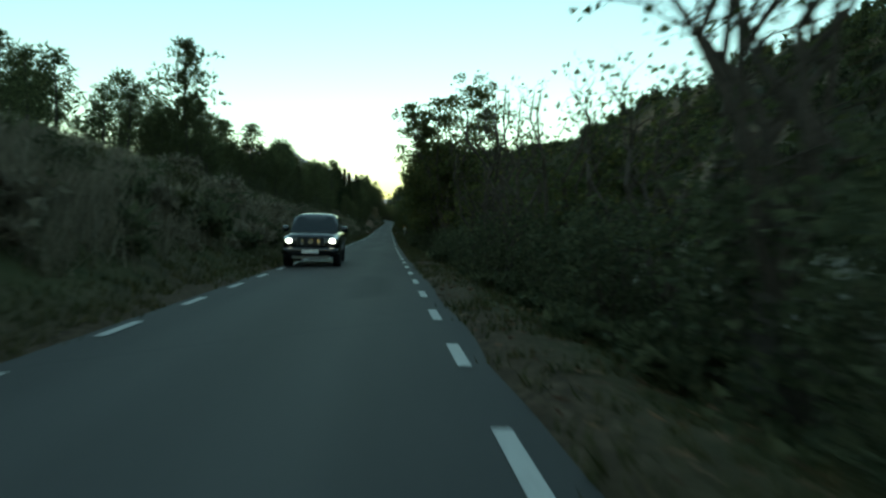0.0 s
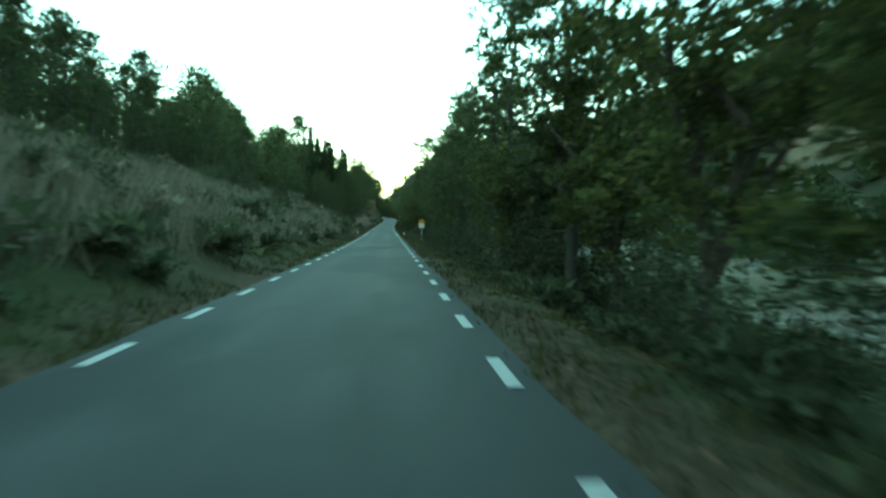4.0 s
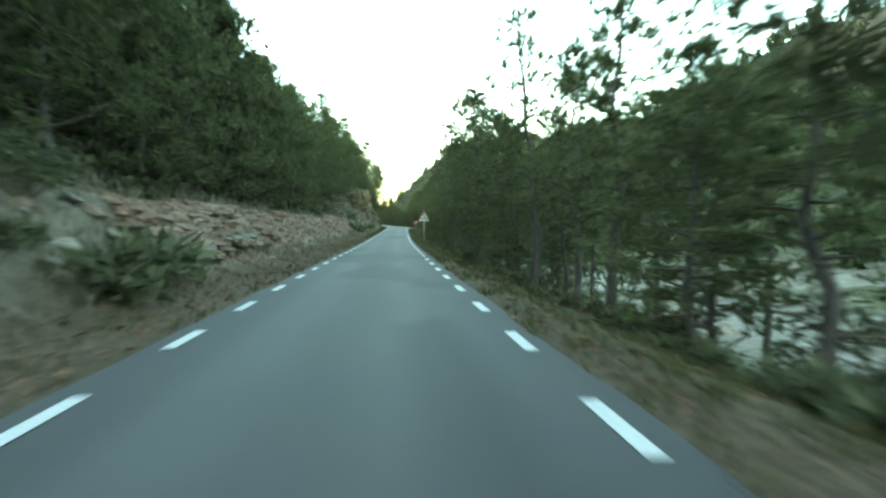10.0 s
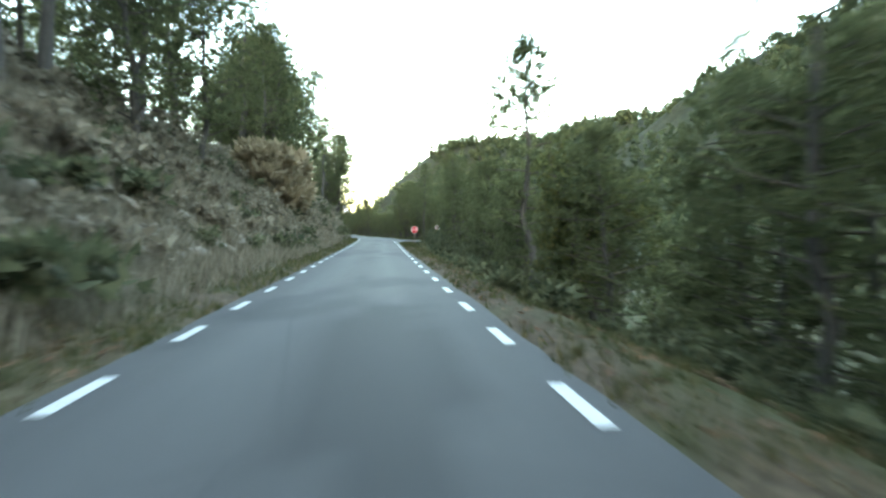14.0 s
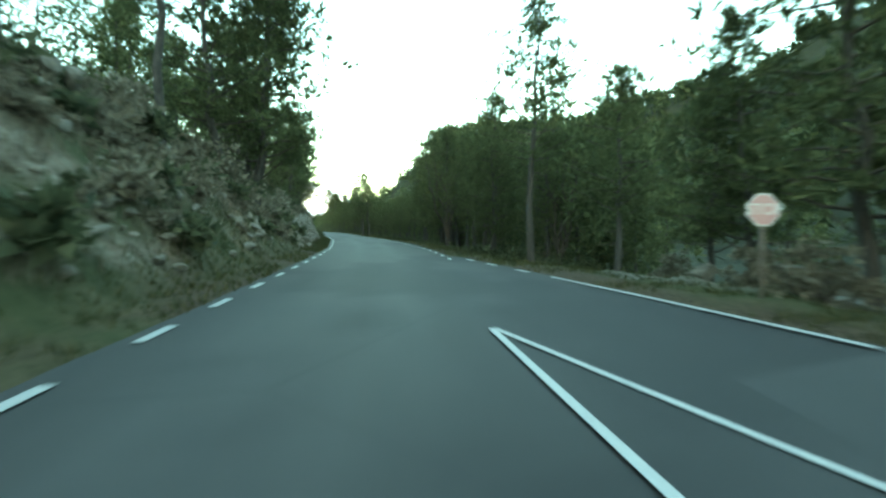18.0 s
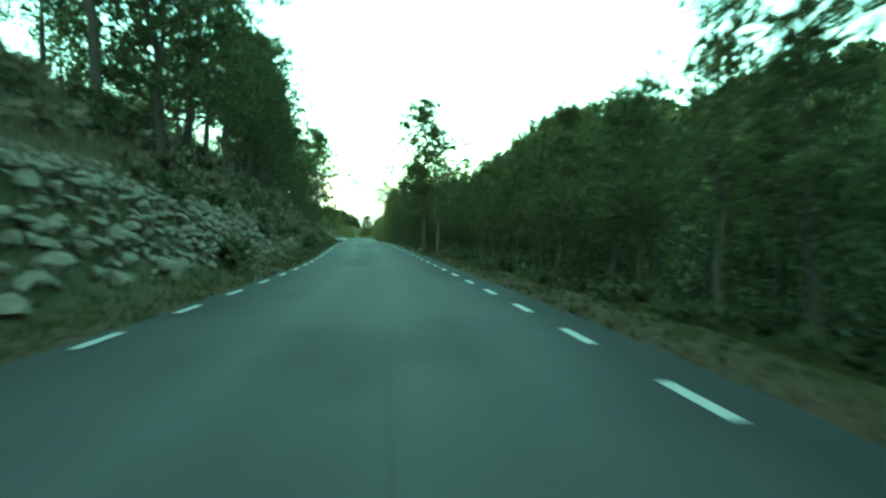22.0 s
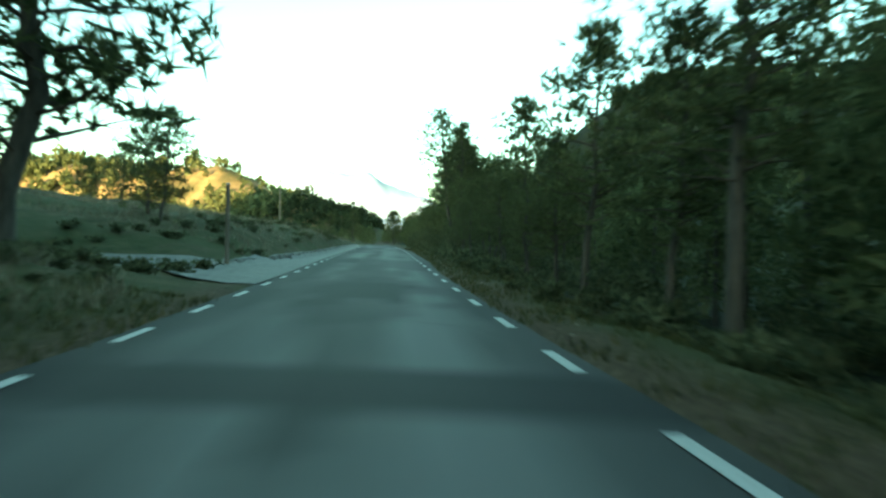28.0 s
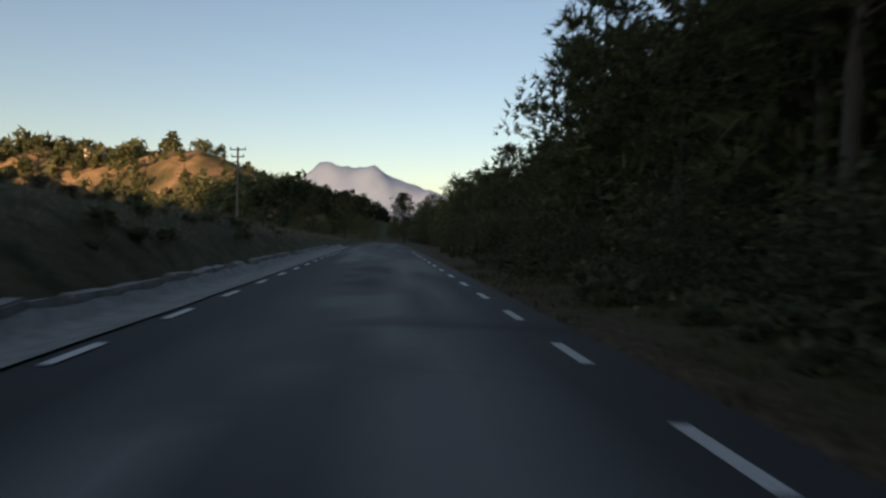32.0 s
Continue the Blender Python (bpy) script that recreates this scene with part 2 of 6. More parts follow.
def part(name, bm, material, parent, label="", smooth=False):
    """Links a bmesh, or a finished mesh, as one object under a thing."""
    if isinstance(bm, bmesh.types.BMesh):
        me = bpy.data.meshes.new(name)
        bm.to_mesh(me)
        bm.free()
        me.materials.append(material)
        if smooth:
            me.shade_smooth()
    else:
        me = bm
    ob = new(name, me)
    ob.parent = parent
    if label:
        tagged(ob, label)
    return ob


def thing(name, label, category, group="", kind=""):
    return tagged(new(name), label, category, group, kind)


def vnoise(x, y, seed=0):
    """Smooth value noise between 0 and 1."""
    x, y = np.asarray(x, float), np.asarray(y, float)
    ix, iy = np.floor(x), np.floor(y)
    fx, fy = x - ix, y - iy
    fx, fy = fx * fx * (3 - 2 * fx), fy * fy * (3 - 2 * fy)

    def h(a, b):
        s = np.sin(a * 127.1 + b * 311.7 + seed * 74.7) * 43758.5453
        return s - np.floor(s)
    return (h(ix, iy) * (1 - fx) + h(ix + 1, iy) * fx) * (1 - fy) + (h(ix, iy + 1) * (1 - fx) + h(ix + 1, iy + 1) * fx) * fy


def fbm(x, y, seed=0, octaves=4):
    s, a, n = 0, 0.5, 0
    for k in range(octaves):
        s, n, a = s + a * vnoise(x * 2 ** k, y * 2 ** k, seed + k), n + a, a / 2
    return s / n


def sstep(a, b, x):
    t = np.clip((np.asarray(x, float) - a) / (b - a), 0, 1)
    return t * t * (3 - 2 * t)


# ---- the road's course: y, left line, right line, height ----
COURSE = [(-60, -2.76, 1.20, -0.11), (0, -2.95, 0.95, -1.27), (25, -3.21, 0.67, -1.68), (50, -3.32, 0.48, -2.22), (82, -3.25, 0.45, -2.61), (110, -3.38, 0.27, -2.80), (130, -3.51, 0.16, -2.90), (155, -3.73, -0.10, -2.85), (175, -3.60, -0.09, -2.81), (190, -3.62, -0.03, -2.79), (211, -3.45, 0.24, -2.54), (235, -3.18, 0.62, -2.23), (256, -2.81, 1.00, -1.89), (268, -2.74, 1.72, -1.70), (280, -2.75, 2.63, -1.55), (292, -2.85, 2.55, -1.41), (303, -3.47, 2.05, -1.33), (314, -4.28, 1.67, -1.26), (324, -4.86, 0.81, -1.12), (339, -6.19, -1.12, -0.94), (350, -7.73, -2.53, -0.78), (360, -9.24, -3.92, -0.61), (380, -12.19, -6.98, -0.15), (400, -15.03, -10.15, 0.12), (417, -17.59, -12.71, 0.22), (440, -20.96, -15.97, 0.57), (463, -24.25, -19.17, 0.83), (520, -33.04, -28.09, 1.37), (580, -42.37, -37.37, 1.51), (640, -49.91, -45.04, 1.00), (700, -53.94, -49.03, -1.00), (900, -64.02, -58.99, -8.00)]
CY = [c[0] for c in COURSE]
GY = np.arange(-120.0, 900.0, 1.0)


def smooth_table(k):
    a = np.interp(GY, CY, [c[k] for c in COURSE])
    for _ in range(3):
        p = np.pad(a, 6, mode="edge")
        a = np.convolve(p, np.ones(13) / 13, "valid")
    return a


TL, TR, TZ = smooth_table(1), smooth_table(2), smooth_table(3)


def lx(y):
    return np.interp(y, GY, TL)


def rx(y):
    return np.interp(y, GY, TR)


def rz(y):
    return np.interp(y, GY, TZ)


# ---- the land: heights over the road against the distance from its edges ----
DL = np.array([0, 0.8, 1.5, 2.2, 3.0, 4.5, 7, 12, 20, 40, 100, 250, 3000])
LEFT = [(-60, [0, .08, .45, 1.0, 1.6, 2.4, 3.4, 5, 7, 11, 18, 20, 20]),
        (60, [0, .08, .45, 1.0, 1.6, 2.4, 3.3, 4.8, 6.5, 11, 18, 20, 20]),
        (105, [0, .06, .3, .8, 1.3, 2.0, 2.9, 4.4, 6, 10, 18, 20, 20]),
        (116, [0, .06, .25, .9, 1.9, 2.5, 3.3, 5, 7, 11, 18, 20, 20]),
        (142, [0, .05, .25, .8, 1.8, 2.3, 3.2, 5, 7, 11, 18, 20, 20]),
        (168, [0, .05, .2, .4, 1.8, 2.2, 3.0, 5, 7, 11, 18, 20, 20]),
        (198, [0, .05, .2, .5, 2.1, 2.5, 3.4, 5, 7, 11, 18, 20, 20]),
        (203, [0, .06, .5, 1.2, 2.1, 3.6, 5.6, 8, 10, 13, 18, 20, 20]),
        (240, [0, .06, .5, 1.3, 2.2, 3.6, 5.4, 7.5, 9, 12, 18, 20, 20]),
        (256, [0, .15, .9, 1.9, 2.9, 4.3, 5.6, 7.5, 9, 12, 18, 20, 20]),
        (285, [0, .15, .9, 1.8, 2.8, 4.2, 5.5, 7.5, 9, 12, 18, 20, 20]),
        (293, [0, .08, .35, 1.25, 1.7, 2.9, 4.8, 7.5, 10, 13, 18, 20, 20]),
        (312, [0, .08, .3, 1.9, 2.5, 3.8, 5.5, 8, 10, 13, 18, 20, 20]),
        (328, [0, .08, .25, 2.2, 2.9, 4.2, 6, 8.5, 10, 13, 18, 20, 20]),
        (338, [0, .08, .3, 1.7, 2.5, 4.2, 5.4, 7.5, 9, 12, 16, 18, 18]),
        (362, [0, .08, .4, 1.3, 2.5, 4.0, 4.9, 6.3, 8, 10, 12, 12, 12]),
        (378, [0, .06, .4, 1.1, 2.0, 3.2, 4.2, 5.0, 6, 7, 7, 4, 0]),
        (402, [0, .06, .35, .95, 1.7, 2.6, 3.3, 3.9, 4.5, 5, 4, 0, -5]),
        (416, [0, .05, .1, .2, .4, .7, 1.0, 1.6, 2.2, 3, 1, -4, -10]),
        (423, [0, .0, .0, .02, .04, .08, .3, 1.4, 2.6, 4, 3, -4, -13]),
        (428, [0, .0, .0, .05, .3, .8, 1.3, 2.2, 3.2, 4.5, 4, -4, -16]),
        (440, [0, -.2, -.15, .25, .8, 1.5, 2.1, 2.8, 3.8, 5.5, 6, 0, -20]),
        (470, [0, -.2, -.15, .5, 1.3, 2.0, 2.5, 3.0, 4.0, 5.5, 6.5, 0, -25]),
        (560, [0, -.02, .0, .2, .4, .5, .4, .2, -.4, -1.5, -5, -12, -30]),
        (900, [0, 0, 0, 0, 0, 0, 0, 0, -1, -2, -5, -12, -30])]
DR = np.array([0, 0.6, 1.2, 2.5, 5, 9, 15, 30, 55, 80, 120, 160, 230, 400, 3000])
RIGHT = [(-60, [0, .04, -.05, -.4, -1.2, -2, -3, -4, -3, 8, 44, 72, 55, 40, 30]),
         (55, [0, .04, -.05, -.5, -1.4, -2.2, -3, -4, -3, 8, 44, 72, 55, 40, 30]),
         (80, [0, .04, -.05, -.6, -1.9, -3, -4, -4.5, -3, 8, 44, 72, 55, 40, 30]),
         (140, [0, .04, -.08, -.7, -2.1, -3.2, -4, -4.5, -3, 8, 44, 72, 55, 40, 30]),
         (205, [0, .04, -.1, -.9, -2.6, -3.5, -4, -4.5, -3, 8, 44, 72, 55, 40, 30]),
         (238, [0, .03, -.1, -.8, -1.8, -3, -4, -4.5, -3, 8, 44, 70, 55, 40, 30]),
         (252, [0, .03, .0, -.1, -.4, -1.3, -2.6, -4, -3, 9, 42, 70, 55, 40, 30]),
         (272, [0, .03, .05, .0, -.3, -1.3, -3, -4, -2, 10, 41, 69, 60, 40, 30]),
         (286, [0, .04, .0, -.5, -1.2, -2, -3, -3, -1, 10, 40, 70, 64, 40, 30]),
         (400, [0, .04, .0, -.5, -1.2, -1.8, -2.5, -2, 1, 9, 36, 70, 72, 40, 30]),
         (440, [0, .04, .05, .05, -.3, -.8, -1.2, 0, 4, 12, 38, 74, 76, 40, 30]),
         (468, [0, .04, .05, .05, -.3, -.7, -1.0, 0, 4, 11, 34, 58, 62, 40, 30]),
         (500, [0, .04, .05, .05, -.2, -.5, -.8, 0, 4, 10, 30, 50, 54, 40, 30]),
         (560, [0, .04, .05, .05, -.1, -.4, -.6, 0, 5, 12, 36, 60, 62, 42, 30]),
         (900, [0, 0, 0, 0, 0, 0, 1, 4, 14, 28, 52, 74, 70, 50, 30])]


def profile(y, d, table, knots):
    ys = np.array([r[0] for r in table], float)
    hs = np.array([r[1] for r in table], float)
    y, d = np.clip(y, ys[0], ys[-1]), np.clip(d, 0, knots[-1] - 1e-3)
    i = np.clip(np.searchsorted(ys, y, "right") - 1, 0, len(ys) - 2)
    j = np.clip(np.searchsorted(knots, d, "right") - 1, 0, len(knots) - 2)
    a, b = (y - ys[i]) / (ys[i + 1] - ys[i]), (d - knots[j]) / (knots[j + 1] - knots[j])
    return (hs[i, j] * (1 - b) + hs[i, j + 1] * b) * (1 - a) + (hs[i + 1, j] * (1 - b) + hs[i + 1, j + 1] * b) * a


def edge_left(y):
    return lx(y) - 0.22 - 0.12 * fbm(np.asarray(y) * 0.5, np.zeros_like(y) + 3.3, 5)


def edge_right(y):
    y = np.asarray(y, float)
    base = rx(y) + 0.2 + 0.15 * fbm(y * 0.5, np.zeros_like(y) + 9.1, 7) + 0.35 * sstep(290, 310, y) * (1 - sstep(385, 410, y)) + 0.3 * sstep(425, 440, y)
    mouth = np.interp(y, [258.6, 260.6, 263, 268, 272, 276, 280, 284, 287], [0.5, 4.7, 5.05, 4.65, 4.25, 3.9, 3.5, 3.15, 2.0])
    return np.where((y > 258.6) & (y < 287), np.maximum(base, mouth), base)


def height(x, y):
    """The ground's height, without the road."""
    x, y = np.asarray(x, float), np.asarray(y, float)
    d, e = edge_left(y) - x, x - edge_right(y)
    h = np.where(d > 0, profile(y, d, LEFT, DL), np.where(e > 0, profile(y, e, RIGHT, DR), 0.0))
    off = np.maximum(np.maximum(d, e), 0)
    h = h + (fbm(x * 0.7, y * 0.7, 11) - 0.5) * np.clip(off * 0.22, 0, 0.5) + (fbm(x * 0.09, y * 0.09, 21) - 0.5) * np.clip((off - 6) * 0.12, 0, 2.5)
    h = h + (fbm(x * 0.018, y * 0.018, 31, 5) - 0.5) * np.clip((off - 50) * 0.2, 0, 22)
    # unseen ridge behind the start, added to keep the low sun off the valley
    wall = 85 + 130 * sstep(-430, -330, x) - 80 * sstep(50, 75, x)
    h = h + wall * np.exp(-((y + 420) / 90) ** 2)
    h = h + (68 * np.exp(-((x + 300) / 120) ** 2 - ((y - 830) / 70) ** 2) + 44 * np.exp(-((x + 170) / 60) ** 2 - ((y - 790) / 50) ** 2)
             + 37 * np.exp(-((x - 46) / 50) ** 2 - ((y - 665) / 46) ** 2) + 22 * np.exp(-((x + 105) / 50) ** 2 - ((y - 720) / 45) ** 2)) * (0.85 + 0.3 * fbm(x * 0.03, y * 0.03, 41))
    h = h - 0.07 * (off <= 0)
    return h + rz(np.clip(y, -120, 898))


def build_ground():
    rows = np.concatenate([np.arange(-900, -60, 30.0), np.arange(-60, 500, 1.0), np.arange(500, 640, 4.0), np.arange(640, 1000, 12.0), np.arange(1000, 4200, 200.0)])
    out = np.concatenate([[0.0, 0.25], np.arange(0.5, 5, 0.3), np.arange(5, 12, 0.7), np.arange(12, 40, 3.0), np.arange(40, 330, 9.0), [400, 600, 1000, 1800, 3000]])
    n, k = len(rows), len(out)
    el, er = edge_left(rows), edge_right(rows)
    xs = np.concatenate([(el[:, None] - out[None, ::-1]), (er[:, None] + out[None, :])], axis=1)
    ys = np.repeat(rows[:, None], 2 * k, axis=1)
    z = height(xs, ys)
    near = (rows < 610)[:, None]
    z[:, k - 1:k + 1] = np.where(near, rz(np.clip(rows, -120, 898))[:, None] - 0.05, z[:, k - 1:k + 1])
    v = np.stack([xs, ys, z], -1).reshape(-1, 3)
    i, j = np.meshgrid(np.arange(n - 1), np.arange(2 * k - 1), indexing="ij")
    a = (i * 2 * k + j).ravel()
    f = np.stack([a, a + 1, a + 2 * k + 1, a + 2 * k], -1)
    me = mesh_np("ground", v, f, GROUND, True)
    x, y = v[:, 0], v[:, 1]
    d, e = edge_left(y) - x, x - edge_right(y)
    no = fbm(x * 0.5, y * 0.5, 61)
    dirt = np.clip(1 - (np.maximum(d, e) - 0.3) / 1.1, 0, 1) * sstep(0.3, 0.6, no + 0.12) + 0.9 * (sstep(110, 118, y) - sstep(198, 206, y)) * (d > 0) * (1 - sstep(1.8, 2.6, d)) + 0.5 * sstep(0.55, 0.7, fbm(x * 0.8, y * 0.8, 63)) + (0.75 * (sstep(330, 345, y) - sstep(376, 386, y)) + 0.5 * (sstep(198, 206, y) - sstep(250, 258, y))) * sstep(0.8, 1.6, d) * (1 - sstep(7, 10, d))
    rock = ((0.5 * sstep(108, 114, y) + 0.5 * sstep(146, 152, y) - sstep(199, 203, y)) * sstep(1.2, 2.0, d) * (1 - sstep(3.2, 4.2, d))
            + (sstep(250, 258, y) - sstep(296, 304, y)) * sstep(0.9, 1.6, d) * (1 - sstep(4, 7, d)) * 0.6 * sstep(0.45, 0.65, no)
            + (sstep(200, 215, y) - sstep(362, 380, y)) * sstep(0.9, 1.6, d) * (1 - sstep(3, 5, d)) * sstep(0.45, 0.65, no)
            + 0.8 * sstep(75, 95, e) * sstep(0.5, 0.62, fbm(x * 0.03, y * 0.03, 65)) * (1 - sstep(300, 420, y)))
    pale = (sstep(95, 125, y) - sstep(195, 235, y)) * 0.75 * sstep(8, 14, e) * (1 - sstep(60, 76, e)) * sstep(0.3, 0.45, fbm(x * 0.12, y * 0.12, 67))
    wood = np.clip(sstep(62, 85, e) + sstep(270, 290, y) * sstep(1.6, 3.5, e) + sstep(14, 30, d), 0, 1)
    pale = pale + (sstep(12, 30, y) - sstep(85, 100, y)) * 0.8 * sstep(13, 20, e) * (1 - sstep(60, 90, e)) * sstep(0.38, 0.52, fbm(x * 0.1, y * 0.1, 68))
    pale = pale + 0.8 * (sstep(262, 266, y) - sstep(282, 288, y)) * sstep(1.6, 2.6, e) * (1 - sstep(9, 13, e)) * sstep(0.35, 0.5, no)
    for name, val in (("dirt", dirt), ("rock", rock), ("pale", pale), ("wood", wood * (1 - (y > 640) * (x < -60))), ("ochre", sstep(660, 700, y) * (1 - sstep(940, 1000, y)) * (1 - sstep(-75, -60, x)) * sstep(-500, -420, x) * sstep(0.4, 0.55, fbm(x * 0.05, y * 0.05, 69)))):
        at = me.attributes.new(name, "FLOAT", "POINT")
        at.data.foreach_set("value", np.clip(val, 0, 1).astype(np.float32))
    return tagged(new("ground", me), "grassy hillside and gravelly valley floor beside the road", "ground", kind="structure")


build_ground()


def ribbon(name, ys, xa, xb, za, mat, cols=2, worn=None):
    """A strip of surface between two lines."""
    t = np.linspace(0, 1, cols)
    x = xa[:, None] * (1 - t) + xb[:, None] * t
    y = np.repeat(ys[:, None], cols, 1)
    z = za if za.ndim == 2 else np.repeat(za[:, None], cols, 1)
    v = np.stack([x, y, z], -1).reshape(-1, 3)
    i, j = np.meshgrid(np.arange(len(ys) - 1), np.arange(cols - 1), indexing="ij")
    a = (i * cols + j).ravel()
    return mesh_np(name, v, np.stack([a, a + 1, a + cols + 1, a + cols], -1), mat, True), v


def build_road():
    ys = np.concatenate([np.arange(-60, 480, 0.5), np.arange(480, 605, 4.0)])
    el, er = edge_left(ys) - 0.03, edge_right(ys) + 0.03
    t = np.linspace(0, 1, 13)
    crown = 0.03 * (1 - (2 * t - 1) ** 2)
    z = rz(ys)[:, None] + crown[None, :] - 0.02 * (np.abs(2 * t - 1) > 0.99)
    me, v = ribbon("road", ys, el, er, z, ASPHALT, 13)
    x, y = v[:, 0], v[:, 1]
    mid = (lx(y) + rx(y)) / 2
    u = x - mid
    late = sstep(374, 408, y)
    worn = late * 0.8 * sstep(0.42, 0.56, fbm(u * 0.9, y * 0.06, 71)) * (np.abs(u) < 2.2) + 0.2 * sstep(330, 360, y) * np.exp(-((np.abs(u) - 1.0) / 0.4) ** 2)
    patch = np.clip(sstep(0.62, 0.68, fbm(u * 0.35 + 40, y * 0.11, 73)) * 0.5 * sstep(10, 60, y)
                    + sstep(292, 305, y) * (1 - sstep(392, 402, y)) * sstep(-0.1, 0.25, x - rx(y) + 0.15 + 0.5 * fbm(y * 0.3, y * 0, 75)) * 0.8
                    + late * (0.1 + 0.5 * sstep(0.52, 0.58, fbm(u * 0.5 + 9, y * 0.09, 77)))
                    + sstep(395, 410, y) * (1 - sstep(470, 500, y)) * (1 - sstep(-1.5, -1.3, u + 0.5 * fbm(y * 0.2, y * 0, 79))) * 0.6, 0, 1)
    track = np.exp(-((np.abs(u + 0.15) - 0.78) / 0.3) ** 2) * (0.25 + 0.5 * fbm(u * 0.7, y * 0.04, 85)) * 0.35
    worn = worn + track
    for py, pu, hl, hw, k in ((14, 0.9, 3.0, 0.5, 0.5), (33, -1.0, 2.2, 0.6, 0.5), (57, 0.7, 5.0, 0.45, 0.5), (85.8, 0.35, 1.6, 0.9, 0.9), (98, 1.0, 3.0, 0.4, 0.5), (141, 0.9, 6, 0.5, 0.5), (205, 0.5, 5.0, 0.8, 0.8), (238, -0.9, 3, 0.5, 0.6),
                              (312, 0.4, 4, 0.7, 0.5), (345, -0.6, 5, 0.6, 0.5), (374, 0.7, 4, 0.7, 0.6), (398, 0.0, 1.3, 2.4, 0.85), (408, 0.0, 0.8, 2.4, 0.9), (421, 0.6, 2.5, 1.0, 0.8), (439.5, 0, 0.45, 2.4, 0.7), (443, 1.6, 2.2, 0.6, 0.8), (447.3, 0, 0.45, 2.4, 0.6), (455, -1.2, 3.5, 0.6, 0.8), (464, 0.2, 0.5, 2.4, 0.6)):
        r = np.hypot((y - py) / hl, (u - pu) / hw if hw < 2 else 0 * u) + 0.6 * (fbm(u * 1.6, y * 0.9, 87) - 0.5)
        patch = np.maximum(patch, k * (1 - sstep(0.75, 1.0, r)))
    for name, val in (("worn", worn), ("patch", patch)):
        at = me.attributes.new(name, "FLOAT", "POINT")
        at.data.foreach_set("value", np.clip(val, 0, 1).astype(np.float32))
    return tagged(new("road", me), "narrow grey asphalt country road with patched surface", "road", kind="structure")


ROAD = build_road()


def side_road():
    """The lane that joins from the right, falling away behind the grass island."""
    s = np.linspace(0, 1, 40)
    k = [0, .15, .3, .5, .75, 1]
    ax, ay = np.interp(s, k, [1.75, 2.9, 3.7, 5.2, 8.0, 12.0]), np.interp(s, k, [262, 258.3, 256.2, 253.4, 250.4, 248])
    bx, by = np.interp(s, k, [5.0, 5.25, 6.0, 8.0, 11.0, 15.0]), np.interp(s, k, [263.5, 260.5, 258.4, 255.6, 253, 250.6])
    t = np.linspace(0, 1, 5)
    px, py = ax[:, None] * (1 - t) + bx[:, None] * t, ay[:, None] * (1 - t) + by[:, None] * t
    z = height(px, py)
    lift = rz(py) + 0.025 - 0.3 * np.clip((px - 4.5) / 3, 0, 9)
    z = np.maximum(z + 0.05, lift)
    z = np.maximum(z, z.mean(1, keepdims=True) - 0.05)
    v = np.stack([px, py, z], -1).reshape(-1, 3)
    i, j = np.meshgrid(np.arange(39), np.arange(4), indexing="ij")
    a = (i * 5 + j).ravel()
    me = mesh_np("side_road", v, np.stack([a, a + 1, a + 6, a + 5], -1), ASPHALT, True)
    for col, name in ((0, "bank"), (4, "bank")):
        o = np.stack([px[:, col], py[:, col], z[:, col] - 0.01], -1)
        w = np.stack([px[:, col] - px[:, 2], py[:, col] - py[:, 2], 0 * s], -1)
        w /= np.linalg.norm(w, axis=1, keepdims=True)
        q = o + w * 1.6 + (0, 0, -1.3)
        vv = np.concatenate([o, q])
        ff = np.array([(n, n + 1, n + 41, n + 40) for n in range(5, 39)])
        tagged(new("lane_bank", mesh_np("lane_bank", vv, ff, GROUND)), "grassy bank beside the joining lane", "bank", kind="structure")
    return tagged(new("side_road", me), "pale worn asphalt lane joining at an acute junction", "road", kind="structure"), px, py, z


SIDE, SPX, SPY, SPZ = side_road()


# ---- painted lines ----
def dash_ends(anchors):
    """Far ends of dashes, three metres apart, spread evenly between known ones."""
    ends = []
    for a, b in zip(anchors, anchors[1:]):
        n = max(1, round((b - a) / 3))
        ends += [a + (b - a) * k / n for k in range(n)]
    return ends


RIGHT_ENDS = dash_ends([-17, -5, 6.9, 18.8, 30.9, 43.1, 55.2, 67.2, 79.3, 91.3, 103.3, 118.3])[:-1] + dash_ends([130, 142.1, 153.9, 165.4, 177, 188.8, 200.4, 212, 223.8, 235.6, 247.4, 262.4]) + dash_ends([282.4, 294.9, 307.5, 319.6, 331.5, 343, 354.8, 367.2, 379.8, 391.9, 404, 416.1, 428.8, 441.3, 453.6, 465.9, 478, 490, 502, 514, 520])
LEFT_ENDS = dash_ends([-15.4, -3.4, 8.5, 20.3, 32.2, 44.1, 56.2, 68.2, 80.3, 92.2, 104.2, 116.1, 122.1]) + dash_ends([127.5, 139.5, 151.3, 163.2, 174.7, 186.5, 198.2, 209.8, 221.6, 233.4, 245.2, 256.9, 268.7, 280.8, 292.9, 304.3, 315.9, 328, 339.9, 351.9, 363.8, 375.6, 387.5, 399.3, 411, 422.7, 434.6, 446.6, 459, 471.4, 483.5, 495.6, 507.7, 519.7])


